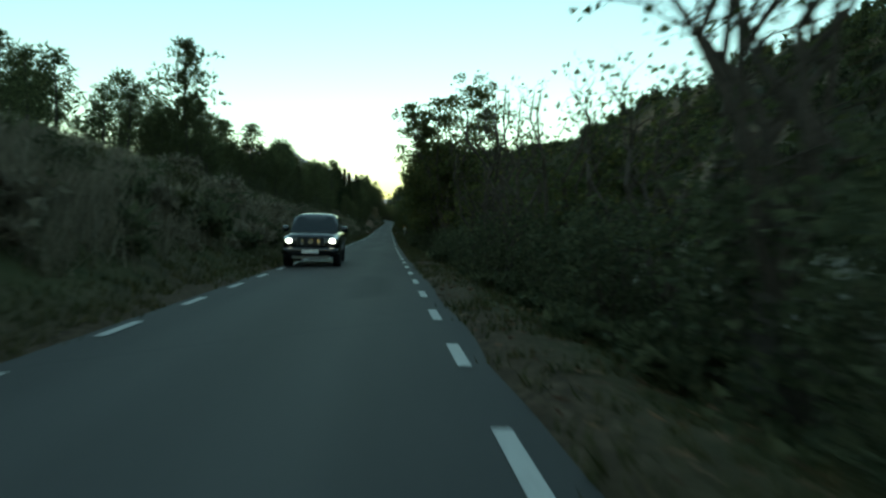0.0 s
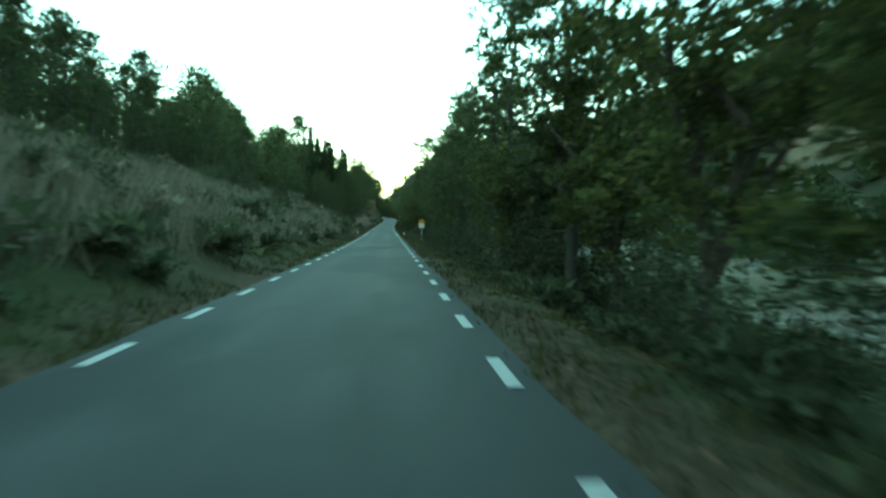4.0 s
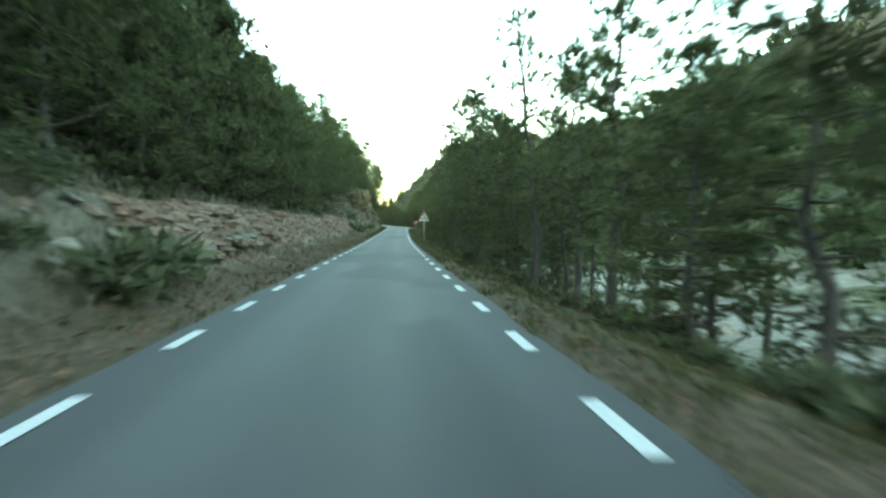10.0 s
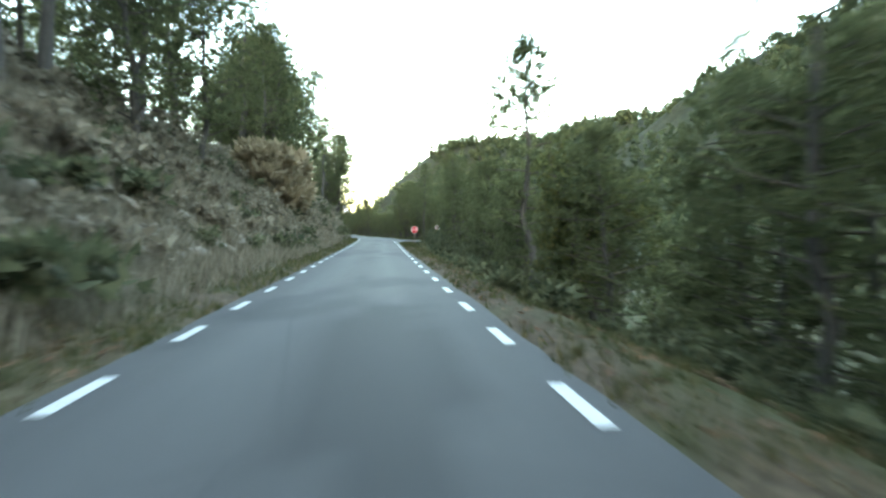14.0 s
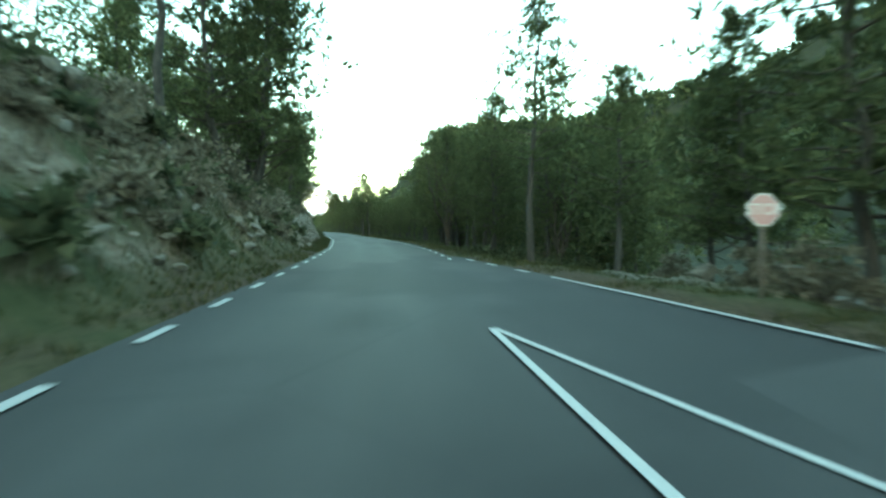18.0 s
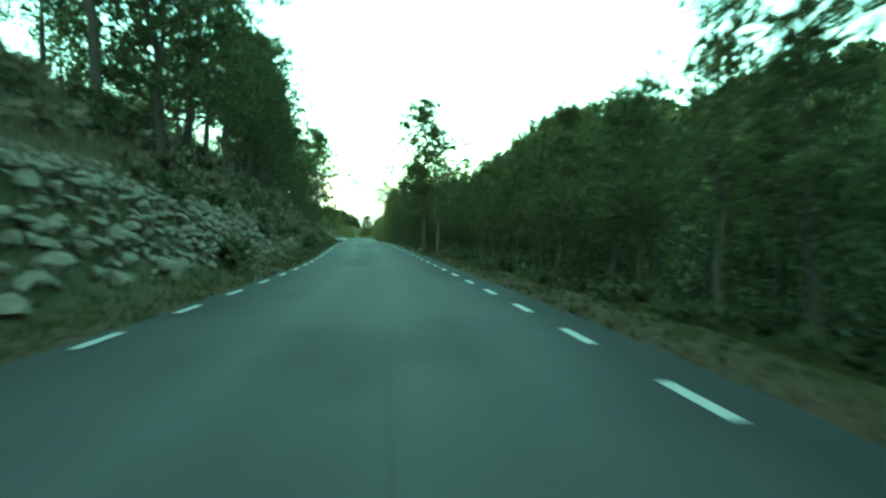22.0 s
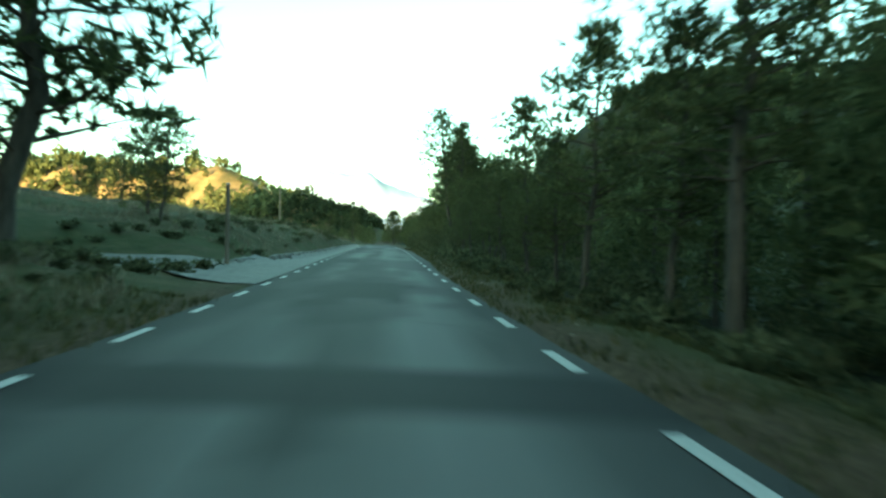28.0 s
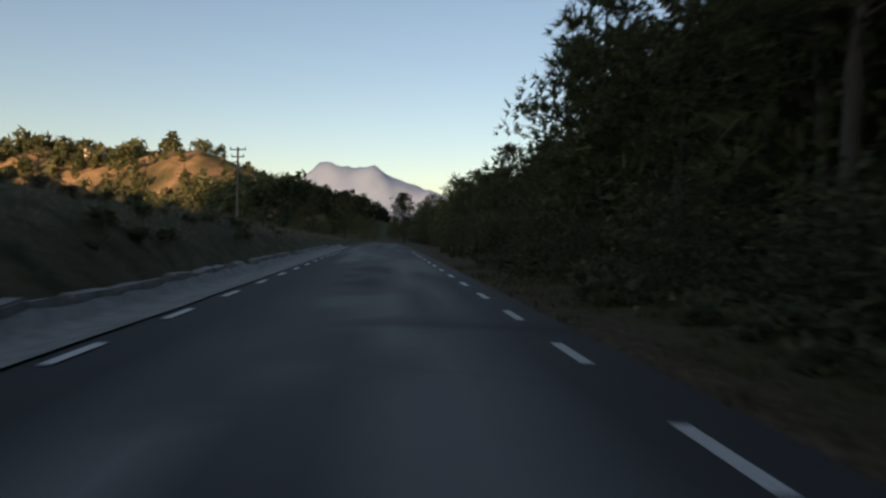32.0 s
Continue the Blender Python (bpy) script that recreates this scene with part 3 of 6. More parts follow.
def strip(y0, y1, xf, w, lift=0.012, n=None):
    ys = np.linspace(y0, y1, n or max(2, int((y1 - y0) / 1.0) + 1))
    xs = xf(ys)
    v, f = [], []
    for i, (x, y) in enumerate(zip(xs, ys)):
        g = (x - lx(y)) / max(0.5, rx(y) - lx(y))
        z = rz(y) + 0.03 * (1 - (2 * np.clip(0.06 + 0.88 * g, 0, 1) - 1) ** 2) + lift
        v += [(x - w / 2, y, z), (x + w / 2, y, z)]
        if i:
            f.append((2 * i - 2, 2 * i - 1, 2 * i + 1, 2 * i))
    return v, f


def lines():
    for side, ends, xf in (("right", RIGHT_ENDS, rx), ("left", LEFT_ENDS, lx)):
        line = thing("edge_line", "broken white painted line along the asphalt edge", "road marking", kind="structure")
        for e in ends:
            if e > 500:
                continue
            v, f = strip(e - 1.14, e, xf, 0.13, n=2)
            part("dash", mesh_np("dash", v, f, WHITE_LINE), None, line)
    solid = thing("edge_line", "solid white painted line at the bridge posts", "road marking", kind="structure")
    for xf, a, b in ((rx, 116.7, 127.6), (lx, 120.2, 127.0)):
        v, f = strip(a, b, xf, 0.13)
        part("stripe", mesh_np("stripe", v, f, WHITE_LINE), None, solid)
    gore = thing("junction_line", "white lines meeting in a point at the junction", "road marking", kind="structure")
    for xa, xb, a, b in ((1.05, 1.06, 259.6, 264.9), (2.3, 1.1, 259.3, 264.9)):
        v, f = strip(a, b, lambda y: xa + (xb - xa) * (y - a) / (b - a), 0.08, 0.042)
        part("stripe", mesh_np("stripe", v, f, WHITE_LINE), None, gore)
    # far edge of the mouth and of the lane
    v, f = strip(263.5, 272.6, lambda y: edge_right(y) - 0.3, 0.11, 0.03)
    part("stripe", mesh_np("stripe", v, f, WHITE_LINE), None, gore)
    for e in (275.2, 278.3, 281.2):
        v, f = strip(e - 1.08, e, lambda y: edge_right(y) - 0.35, 0.13, 0.03, n=2)
        part("dash", mesh_np("dash", v, f, WHITE_LINE), None, gore)
    v, f = [], []
    for i in range(0, 40):
        q = np.array([SPX[i, -1], SPY[i, -1], SPZ[i, -1] + 0.03])
        p = np.array([SPX[i, -2], SPY[i, -2], SPZ[i, -1] + 0.03])
        u = (p - q) / max(1e-6, np.linalg.norm(q - p))
        v += [tuple(q + u * 0.32), tuple(q + u * 0.2)]
        if i:
            n = len(v)
            f.append((n - 4, n - 3, n - 1, n - 2))
    part("stripe", mesh_np("stripe", v, f, WHITE_LINE), None, gore)


lines()


def gutter():
    """The concrete channel and the paved entrance on the left, towards the end."""
    ys = np.arange(437, 520, 0.5)
    el = edge_left(ys)
    w = np.interp(ys, [437, 445, 500, 520], [2.0, 1.45, 1.25, 1.25])
    t = np.array([0, 0.5, 0.8, 0.86, 1.0])
    dz = np.array([0.012, -0.06, -0.01, 0.12, 0.15])
    x = el[:, None] - w[:, None] * t
    z = rz(ys)[:, None] + dz + np.array([0.01, 0.05, 0.06, 0.2, 0.3]) * (fbm(x * 1.5, np.repeat(ys[:, None], 5, 1) * 1.5, 81) - 0.5)
    v = np.stack([x, np.repeat(ys[:, None], 5, 1), z], -1).reshape(-1, 3)
    i, j = np.meshgrid(np.arange(len(ys) - 1), np.arange(4), indexing="ij")
    a = (i * 5 + j).ravel()
    tagged(new("gutter", mesh_np("gutter", v, np.stack([a, a + 5, a + 6, a + 1], -1), CONCRETE, True)), "pale concrete gutter with a rough raised lip", "gutter", kind="structure")
    ys = np.arange(419, 437.5, 0.5)
    w = np.interp(ys, [419, 421, 424.5, 426.5, 433, 437], [0.4, 5.0, 6.5, 2.8, 2.2, 2.0]) + 0.5 * fbm(ys, ys * 0, 83)
    el = edge_left(ys)
    t = np.linspace(0, 1, 9)
    x = el[:, None] - w[:, None] * t
    yy = np.repeat(ys[:, None], 9, 1)
    z = np.maximum(height(x, yy), rz(yy) - 0.02) + 0.03
    z[:, 0] = rz(ys) + 0.01
    v = np.stack([x, yy, z], -1).reshape(-1, 3)
    i, j = np.meshgrid(np.arange(len(ys) - 1), np.arange(8), indexing="ij")
    a = (i * 9 + j).ravel()
    tagged(new("pavement", mesh_np("pavement", v, np.stack([a, a + 9, a + 10, a + 1], -1), CONCRETE, True)), "pale concrete apron of a field entrance", "pavement", kind="structure")


gutter()


def kerb():
    """Rough concrete kerb stones along the outer side of the gutter."""
    rng = np.random.default_rng(33)
    row = thing("kerb", "broken row of rough concrete kerb stones beside the gutter", "kerb", kind="structure")
    y = 426.4
    while y < 506:
        ln = rng.uniform(0.9, 1.9)
        if not 431.6 < y + ln / 2 < 433.2 and rng.uniform() > 0.06:
            m = y + ln / 2
            d = np.interp(m, [424, 430, 437, 445, 520], [2.95, 2.45, 2.05, 1.5, 1.3])
            slope = (lx(m + 1) - lx(m - 1)) / 2
            bm = bmesh.new()
            r = bmesh.ops.create_cube(bm, size=1)
            for v in r["verts"]:
                v.co = (v.co.x * 0.3, v.co.y * (ln - 0.05), v.co.z * 0.34)
            bmesh.ops.bevel(bm, geom=bm.edges[:], offset=0.035, segments=2, affect="EDGES")
            bmesh.ops.subdivide_edges(bm, edges=[e for e in bm.edges if e.calc_length() > 0.6], cuts=2)
            for v in bm.verts:
                v.co += Vector(noise.noise_vector(v.co * 3 + Vector((m, 0, 0)))) * 0.03
            ob = part("kerb_stone", bm, CONCRETE, row, smooth=False)
            ob.matrix_basis = pose(float(edge_left(np.array([m]))[0]) - d, m, float(rz(m)) + 0.1 + rng.normal() * 0.02, rng.normal() * 1.5, rng.normal() * 4, math.degrees(math.atan(-slope)) + rng.normal() * 1.5)
        y += ln


kerb()


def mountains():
    """Ranges far behind the valley, blue with painted haze."""
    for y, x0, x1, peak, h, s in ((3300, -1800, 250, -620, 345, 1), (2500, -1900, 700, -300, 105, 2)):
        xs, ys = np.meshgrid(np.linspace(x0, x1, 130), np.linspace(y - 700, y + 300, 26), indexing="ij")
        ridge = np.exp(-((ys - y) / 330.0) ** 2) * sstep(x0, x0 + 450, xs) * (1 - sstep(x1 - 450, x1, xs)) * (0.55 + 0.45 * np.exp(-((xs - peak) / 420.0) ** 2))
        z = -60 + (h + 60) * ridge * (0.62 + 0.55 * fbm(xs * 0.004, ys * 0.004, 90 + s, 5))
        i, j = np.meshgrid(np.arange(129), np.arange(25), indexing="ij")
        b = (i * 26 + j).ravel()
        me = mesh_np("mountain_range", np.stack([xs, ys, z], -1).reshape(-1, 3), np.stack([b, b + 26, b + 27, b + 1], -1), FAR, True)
        tagged(new("mountain_range", me), "mountain range on the horizon, its blue haze painted on", "mountain", kind="structure")


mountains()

# ---- plants ----
def tube(path, radii, sides=7):
    """Vertices and faces of a tapered tube along points."""
    p = np.asarray(path, float)
    v, f = [], []
    tang = np.gradient(p, axis=0)
    for i in range(len(p)):
        t = tang[i] / (np.linalg.norm(tang[i]) + 1e-9)
        a = np.cross(t, (1, 0, 0) if abs(t[0]) < 0.8 else (0, 1, 0))
        a /= np.linalg.norm(a)
        b = np.cross(t, a)
        for k in range(sides):
            g = 2 * math.pi * k / sides
            v.append(p[i] + radii[i] * (math.cos(g) * a + math.sin(g) * b))
        if i:
            for k in range(sides):
                q, w = (i - 1) * sides + k, (i - 1) * sides + (k + 1) % sides
                f.append((q, w, w + sides, q + sides))
    return v, f


def merged(pieces):
    v, f = [], []
    for a, b in pieces:
        n = len(v)
        v += list(a)
        f += [tuple(i + n for i in q) for q in b]
    return v, f


def sprays(rng, centres, radius, count, length, width, up=0.3, droop=0.0):
    """Many small pointed blades round each centre, as one triangle array."""
    c = np.repeat(np.asarray(centres, float), count, 0)
    r = np.repeat(np.asarray(radius, float), count)
    n = len(c)
    d = rng.normal(size=(n, 3))
    d[:, 2] = d[:, 2] * 0.75 + up
    d /= np.linalg.norm(d, axis=1, keepdims=True)
    o = c + d * (r * rng.uniform(0.1, 1.0, n) ** 0.6)[:, None] * np.array([1, 1, 0.8])
    d = d + rng.normal(size=(n, 3)) * 0.5
    d[:, 2] -= droop
    d /= np.linalg.norm(d, axis=1, keepdims=True)
    s = np.cross(d, rng.normal(size=(n, 3)))
    s /= np.linalg.norm(s, axis=1, keepdims=True) + 1e-9
    ln = length * rng.uniform(0.6, 1.3, n)[:, None]
    wd = width * rng.uniform(0.7, 1.3, n)[:, None]
    v = np.stack([o - s * wd, o + s * wd, o + d * ln], 1).reshape(-1, 3)
    return v, np.arange(3 * n).reshape(-1, 3)


def tufted(rng, centres, radius, tufts, needles, length, width):
    """Bursts of needles at the shoot tips round each centre, as one triangle array."""
    c = np.repeat(np.asarray(centres, float), tufts, 0)
    r = np.repeat(np.asarray(radius, float), tufts)
    d = rng.normal(size=(len(c), 3))
    d[:, 2] = d[:, 2] * 0.6 + 0.35
    d /= np.linalg.norm(d, axis=1, keepdims=True)
    o = np.repeat(c + d * (r * rng.uniform(0.35, 1.15, len(c)))[:, None] * np.array([1, 1, 0.7]), needles, 0)
    n = len(o)
    a = np.repeat(d + (0, 0, 0.35), needles, 0) * 0.8 + rng.normal(size=(n, 3)) * 0.62
    a /= np.linalg.norm(a, axis=1, keepdims=True)
    s = np.cross(a, rng.normal(size=(n, 3)))
    s /= np.linalg.norm(s, axis=1, keepdims=True) + 1e-9
    ln = length * rng.uniform(0.6, 1.25, n)[:, None]
    wd = width * rng.uniform(0.7, 1.3, n)[:, None]
    o = o - a * ln * 0.25
    return np.stack([o - s * wd, o + s * wd, o + a * ln], 1).reshape(-1, 3), np.arange(3 * n).reshape(-1, 3)


def curved(rng, a, b, n, wob):
    t = np.linspace(0, 1, n)[:, None]
    p = np.asarray(a) * (1 - t) + np.asarray(b) * t
    return p + rng.normal(size=(n, 3)) * wob * np.sin(t * math.pi)


def pine(seed, h, bare, spread, clumps, blades=46, lean=0.3, dense=1.0, label="", group="roadside pines"):
    """An Aleppo pine: trunk, limbs and a ragged crown of needle tufts."""
    rng = np.random.default_rng(seed)
    root = thing("pine_tree", label or "green pine with a ragged crown and grey trunk", "tree", group)
    top = np.array([rng.normal() * lean, rng.normal() * lean, h * 0.97])
    tp = curved(rng, (0, 0, -0.4), top, 9, 0.12)
    rad = np.linspace(0.02 * h * 0.62 + 0.04, 0.02, 9)
    part("trunk", mesh_np("trunk", *tube(tp, rad, 8), BARK, True), None, root, "grey-brown rough bark")
    cents, rs, limbs = [], [], []
    z0 = h * bare
    for i in range(clumps):
        u = (i + rng.uniform()) / clumps
        z = z0 + (h - z0) * u ** 0.9
        prof = (math.sin(math.pi * min(1, (0.12 + 0.88 * u)) ** 0.8) ** 0.7 * 0.9 + 0.12) * (1 - 0.25 * u)
        ang = i * 2.399 + rng.normal() * 0.4
        reach = spread * prof * rng.uniform(0.45, 1.15)
        k = np.clip(z / h, 0, 1) * 8
        base = tp[int(k)] * (1 - k % 1) + tp[min(8, int(k) + 1)] * (k % 1)
        tip = base + np.array([math.cos(ang) * reach, math.sin(ang) * reach, reach * rng.uniform(0.0, 0.5)])
        if i % 2 == 0 or u < 0.35:
            q = curved(rng, base, tip, 4, 0.06)
            limbs.append(tube(q, [0.035, 0.025, 0.016, 0.006], 4))
        for w in (1.0, 0.74, 0.5):
            cents.append(base + (tip - base) * w + rng.normal(size=3) * (0.16, 0.16, 0.1))
            rs.append(spread * rng.uniform(0.12, 0.24))
    for i in range(5):
        ang, z = rng.uniform(0, 6.28), h * rng.uniform(min(0.12, bare), bare + 0.02)
        tip = np.array([math.cos(ang), math.sin(ang), 0.25 * rng.normal()]) * rng.uniform(0.4, 1.2) + (0, 0, z)
        limbs.append(tube(curved(rng, (0, 0, z), tip, 4, 0.05), [0.02, 0.014, 0.009, 0.004], 4))
    tagged(part("branchwork", mesh_np("branchwork", *merged(limbs), TWIG), None, root, "thin grey limbs, some dead"), kind="stuff")
    part("crown", mesh_np("crown", *tufted(rng, cents, rs, max(3, int(blades * dense / 9)), 8, 0.37, 0.027), NEEDLE), None, root, "tufts of green needles")
    return root


def cypress(seed, h, r, label="slender dark green cypress with a pointed top"):
    rng = np.random.default_rng(seed)
    root = thing("cypress_tree", label, "tree", "cypresses on the bank")
    tp = curved(rng, (0, 0, -0.4), (rng.normal() * 0.1, rng.normal() * 0.1, h), 6, 0.05)
    part("trunk", mesh_np("trunk", *tube(tp, np.linspace(0.14, 0.015, 6), 6), BARK, True), None, root)
    cents, rs = [], []
    for i in range(90):
        u = ((i + rng.uniform()) / 90)
        a, q = i * 2.399, r * (1 - u) ** 0.7 * rng.uniform(0.35, 1.0) * min(1, 0.5 + u * 4)
        cents.append((math.cos(a) * q, math.sin(a) * q, h * (0.06 + 0.93 * u)))
        rs.append(0.12 + 0.32 * (1 - u))
    part("crown", mesh_np("crown", *sprays(rng, cents, rs, 30, 0.3, 0.05, up=0.9), NEEDLE_DARK), None, root)
    return root


def broadleaf(seed, h, spread, clumps, blades, mat=LEAF, label="leafy oak with yellowing green leaves", bare=0.15, size=0.11):
    """A many-stemmed deciduous tree with limbs, twigs and small leaves."""
    rng = np.random.default_rng(seed)
    root = thing("oak_tree" if blades > 8 else "bare_tree", label, "tree", "deciduous trees by the road")
    stems, cents, rs = [], [], []
    fork = h * 0.16
    part("trunk", mesh_np("trunk", *tube(curved(rng, (0, 0, -0.4), (0.05, 0.05, fork + 0.1), 4, 0.04), [0.17, 0.15, 0.13, 0.12], 8), BARK, True), None, root, "dark rough bark")
    for s in range(6):
        ang = s * 1.047 + rng.normal() * 0.3
        tip = np.array([math.cos(ang) * spread * rng.uniform(0.25, 0.7), math.sin(ang) * spread * rng.uniform(0.25, 0.7), h * rng.uniform(0.75, 1.0)])
        p = curved(rng, (0.03 * math.cos(ang), 0.03 * math.sin(ang), fork), tip, 7, 0.22)
        stems.append(tube(p, np.linspace(0.085, 0.012, 7), 6))
        for j in range(clumps):
            u = rng.uniform(bare, 1.0)
            k = min(5.999, u * 6)
            b = p[int(k)] * (1 - k % 1) + p[int(k) + 1] * (k % 1)
            a2, q = rng.uniform(0, 6.28), spread * rng.uniform(0.15, 0.55) * (1.1 - 0.6 * u)
            t = b + np.array([math.cos(a2) * q, math.sin(a2) * q, q * rng.uniform(0.1, 0.9)])
            stems.append(tube(curved(rng, b, t, 4, 0.06), [0.022, 0.014, 0.009, 0.003], 4))
            for w in range(2):
                e = t + rng.normal(size=3) * np.array([0.3, 0.3, 0.25])
                stems.append(tube([b * 0.4 + t * 0.6, (t + e) / 2 + (0, 0, 0.05), e], [0.008, 0.006, 0.002], 3))
                cents.append(e)
                rs.append(rng.uniform(0.2, 0.42))
    tagged(part("branchwork", mesh_np("branchwork", *merged(stems), TWIG), None, root, "spreading grey limbs and twigs"), kind="stuff")
    part("crown", mesh_np("crown", *sprays(rng, cents, rs, blades, size, size * 0.5), mat), None, root, "small leaves")
    return root


def bush(seed, r, h, mat, label, name="bush", blades=30, lobes=26, size=0.13, droop=0.0):
    rng = np.random.default_rng(seed)
    root = thing(name, label, "bush", "roadside bushes")
    cents, rs, st = [], [], []
    for i in range(lobes):
        a, q, z = rng.uniform(0, 6.28), r * rng.uniform(0, 1) ** 0.6, rng.uniform(0.1, 1)
        c = np.array([math.cos(a) * q * (1 - 0.4 * z), math.sin(a) * q * (1 - 0.4 * z), h * z * rng.uniform(0.75, 1.05)])
        cents.append(c)
        rs.append(r * rng.uniform(0.2, 0.42))
        st.append(tube(curved(rng, (0, 0, -0.15), c, 4, 0.05), [0.02, 0.014, 0.009, 0.003], 3))
    tagged(part("stalkwork", mesh_np("stalkwork", *merged(st), TWIG), None, root), kind="stuff")
    part("foliage", mesh_np("foliage", *sprays(rng, cents, rs, blades, size, size * 0.42, droop=droop), mat), None, root)
    return root


def place(ob, x, y, s=1.0, turn=0.0, sink=0.0, sz=None):
    """Stands a thing on the ground."""
    z = float(height(np.array([x]), np.array([y]))[0]) - sink
    return pose(x, y, z, 0, 0, turn) @ Matrix.Diagonal((s, s, sz or s, 1))


class Grove:
    """Kinds of plants: the first use stands the model, later ones copy it."""
    def __init__(self, makers):
        self.makers, self.made = makers, {}

    def put(self, kind, x, y, s=1.0, turn=0.0, sink=0.05, sz=None):
        if kind not in self.made:
            self.made[kind] = self.makers[kind]()
            ob = self.made[kind]
            m = place(ob, x, y, s, turn, sink, sz)
            ob.matrix_basis = m
            return ob
        m = place(self.made[kind], x, y, s, turn, sink, sz)
        ob = copy_thing(self.made[kind], Matrix())
        ob.matrix_basis = m
        return ob


class Backwoods:
    """Trees and low shrubs behind the front rows, joined as they cannot be counted."""
    def __init__(self):
        self.kinds, self.v, self.f, self.n, self.leafy, self.spots = {}, [], [], 0, [], []

    def model(self, kind):
        if kind not in self.kinds:
            rng = np.random.default_rng(sum(map(ord, kind)))
            if kind in PINES:
                h, bare, spread, clumps = PINES[kind]
                cents, rs = [], []
                for i in range(clumps):
                    u = (i + rng.uniform()) / clumps
                    prof = (math.sin(math.pi * min(1, (0.12 + 0.88 * u)) ** 0.8) ** 0.7 * 0.9 + 0.12) * (1 - 0.25 * u)
                    a, q = i * 2.399 + rng.normal() * 0.4, spread * prof * rng.uniform(0.4, 1.1)
                    cents.append((math.cos(a) * q, math.sin(a) * q, h * bare + h * (1 - bare) * u ** 0.9))
                    rs.append(spread * rng.uniform(0.2, 0.36))
                v, f = sprays(rng, cents, rs, 21, 0.47, 0.075)
                tv, tf = tube(curved(rng, (0, 0, -0.4), (0, 0, h * 0.9), 4, 0.1), [0.16, 0.12, 0.07, 0.02], 5)
                tf = np.array([t for q in tf for t in ((q[0], q[1], q[2]), (q[0], q[2], q[3]))])
            elif kind == "thicket":
                cents = rng.normal(size=(34, 3)) * (0.5, 0.5, 0.28) + (0, 0, 0.6)
                v, f = sprays(rng, cents, [0.34] * 34, 12, 0.2, 0.05)
                tv, tf = np.zeros((0, 3)), np.zeros((0, 3), int)
            else:
                cents = rng.normal(size=(11, 3)) * (0.26, 0.26, 0.12) + (0, 0, 0.24)
                v, f = sprays(rng, cents, [0.18] * 11, 14, 0.19, 0.055)
                tv, tf = np.zeros((0, 3)), np.zeros((0, 3), int)
            self.kinds[kind] = (np.asarray(v), np.asarray(f), np.asarray(tv).reshape(-1, 3), np.asarray(tf).reshape(-1, 3))
        return self.kinds[kind]

    def put(self, kind, x, y, s=1.0, turn=0.0, sink=0.05):
        self.spots.append((kind, x, y, s, turn, sink))

    def settle(self):
        zs = height(np.array([q[1] for q in self.spots]), np.array([q[2] for q in self.spots]))
        for (kind, x, y, s, turn, sink), z in zip(self.spots, zs):
            v, f, tv, tf = self.model(kind)
            c, q = math.cos(turn), math.sin(turn)
            m = np.array([[c, -q, 0], [q, c, 0], [0, 0, 1]]) * s
            w = np.concatenate([v, tv]) @ m.T + (x, y, z - sink)
            self.v.append(w)
            self.f.append(np.concatenate([f, tf + len(v)]) + self.n)
            self.leafy.append(np.concatenate([np.zeros(len(f), int), np.ones(len(tf), int)]))
            self.n += len(w)

    def build(self, name, label, category, leaf):
        self.settle()
        me = mesh_np(name, np.concatenate(self.v), np.concatenate(self.f), leaf)
        me.materials.append(BARK)
        me.polygons.foreach_set("material_index", np.concatenate(self.leafy).astype(np.int32))
        return tagged(new(name, me), label, category, kind="stuff")


WOODS, SHRUBS, SCRUB = Backwoods(), Backwoods(), Backwoods()
PINES = {"pine_a": (9.0, 0.3, 2.3, 62), "pine_b": (10.5, 0.3, 2.2, 58), "pine_c": (8.0, 0.16, 2.4, 66), "pine_d": (11.5, 0.36, 2.5, 56),
         "pine_e": (7.0, 0.08, 2.1, 60), "pine_f": (9.5, 0.3, 1.9, 44)}
makers = {k: (lambda s=i, a=a: pine(100 + s, *a)) for i, (k, a) in enumerate(PINES.items())}
makers["pine_thin"] = lambda: pine(140, 9.5, 0.28, 2.0, 40, 30, label="sparse pine with thin see-through foliage")
makers["pine_tall"] = lambda: pine(141, 13.5, 0.5, 3.0, 70, 50, 0.9, label="tall leaning pine with a long bare trunk")
makers["cypress_a"] = lambda: cypress(150, 8.5, 0.62)
makers["cypress_b"] = lambda: cypress(151, 6.8, 0.6)
makers["oak_a"] = lambda: broadleaf(160, 8.0, 3.4, 18, 58, size=0.115)
makers["oak_b"] = lambda: broadleaf(161, 6.0, 2.9, 18, 58, size=0.11, label="bushy deciduous tree with yellow-green leaves")
makers["bare_a"] = lambda: broadleaf(162, 7.5, 2.2, 10, 2, label="nearly bare tree with thin upright branches")
makers["bare_b"] = lambda: broadleaf(163, 5.5, 2.0, 12, 4, label="thin tree with a few last brown leaves")
makers["bush_a"] = lambda: bush(170, 1.1, 1.2, SHRUB, "dark green roadside shrub")
makers["bush_b"] = lambda: bush(171, 0.8, 1.0, SHRUB_WARM, "yellowish green broom bush")
makers["bush_c"] = lambda: bush(172, 1.5, 2.6, SHRUB, "tall dense dark green thicket shrub", lobes=44, blades=34)
makers["bush_d"] = lambda: bush(173, 1.2, 1.5, DRY, "greyish dry leafless shrub", blades=26, size=0.2)
makers["reeds"] = lambda: bush(175, 1.0, 2.6, REED, "tall clump of dry tan reeds", "reed_clump", 60, 40, 0.5, -0.6)
G = Grove(makers)
R = random.Random(7)
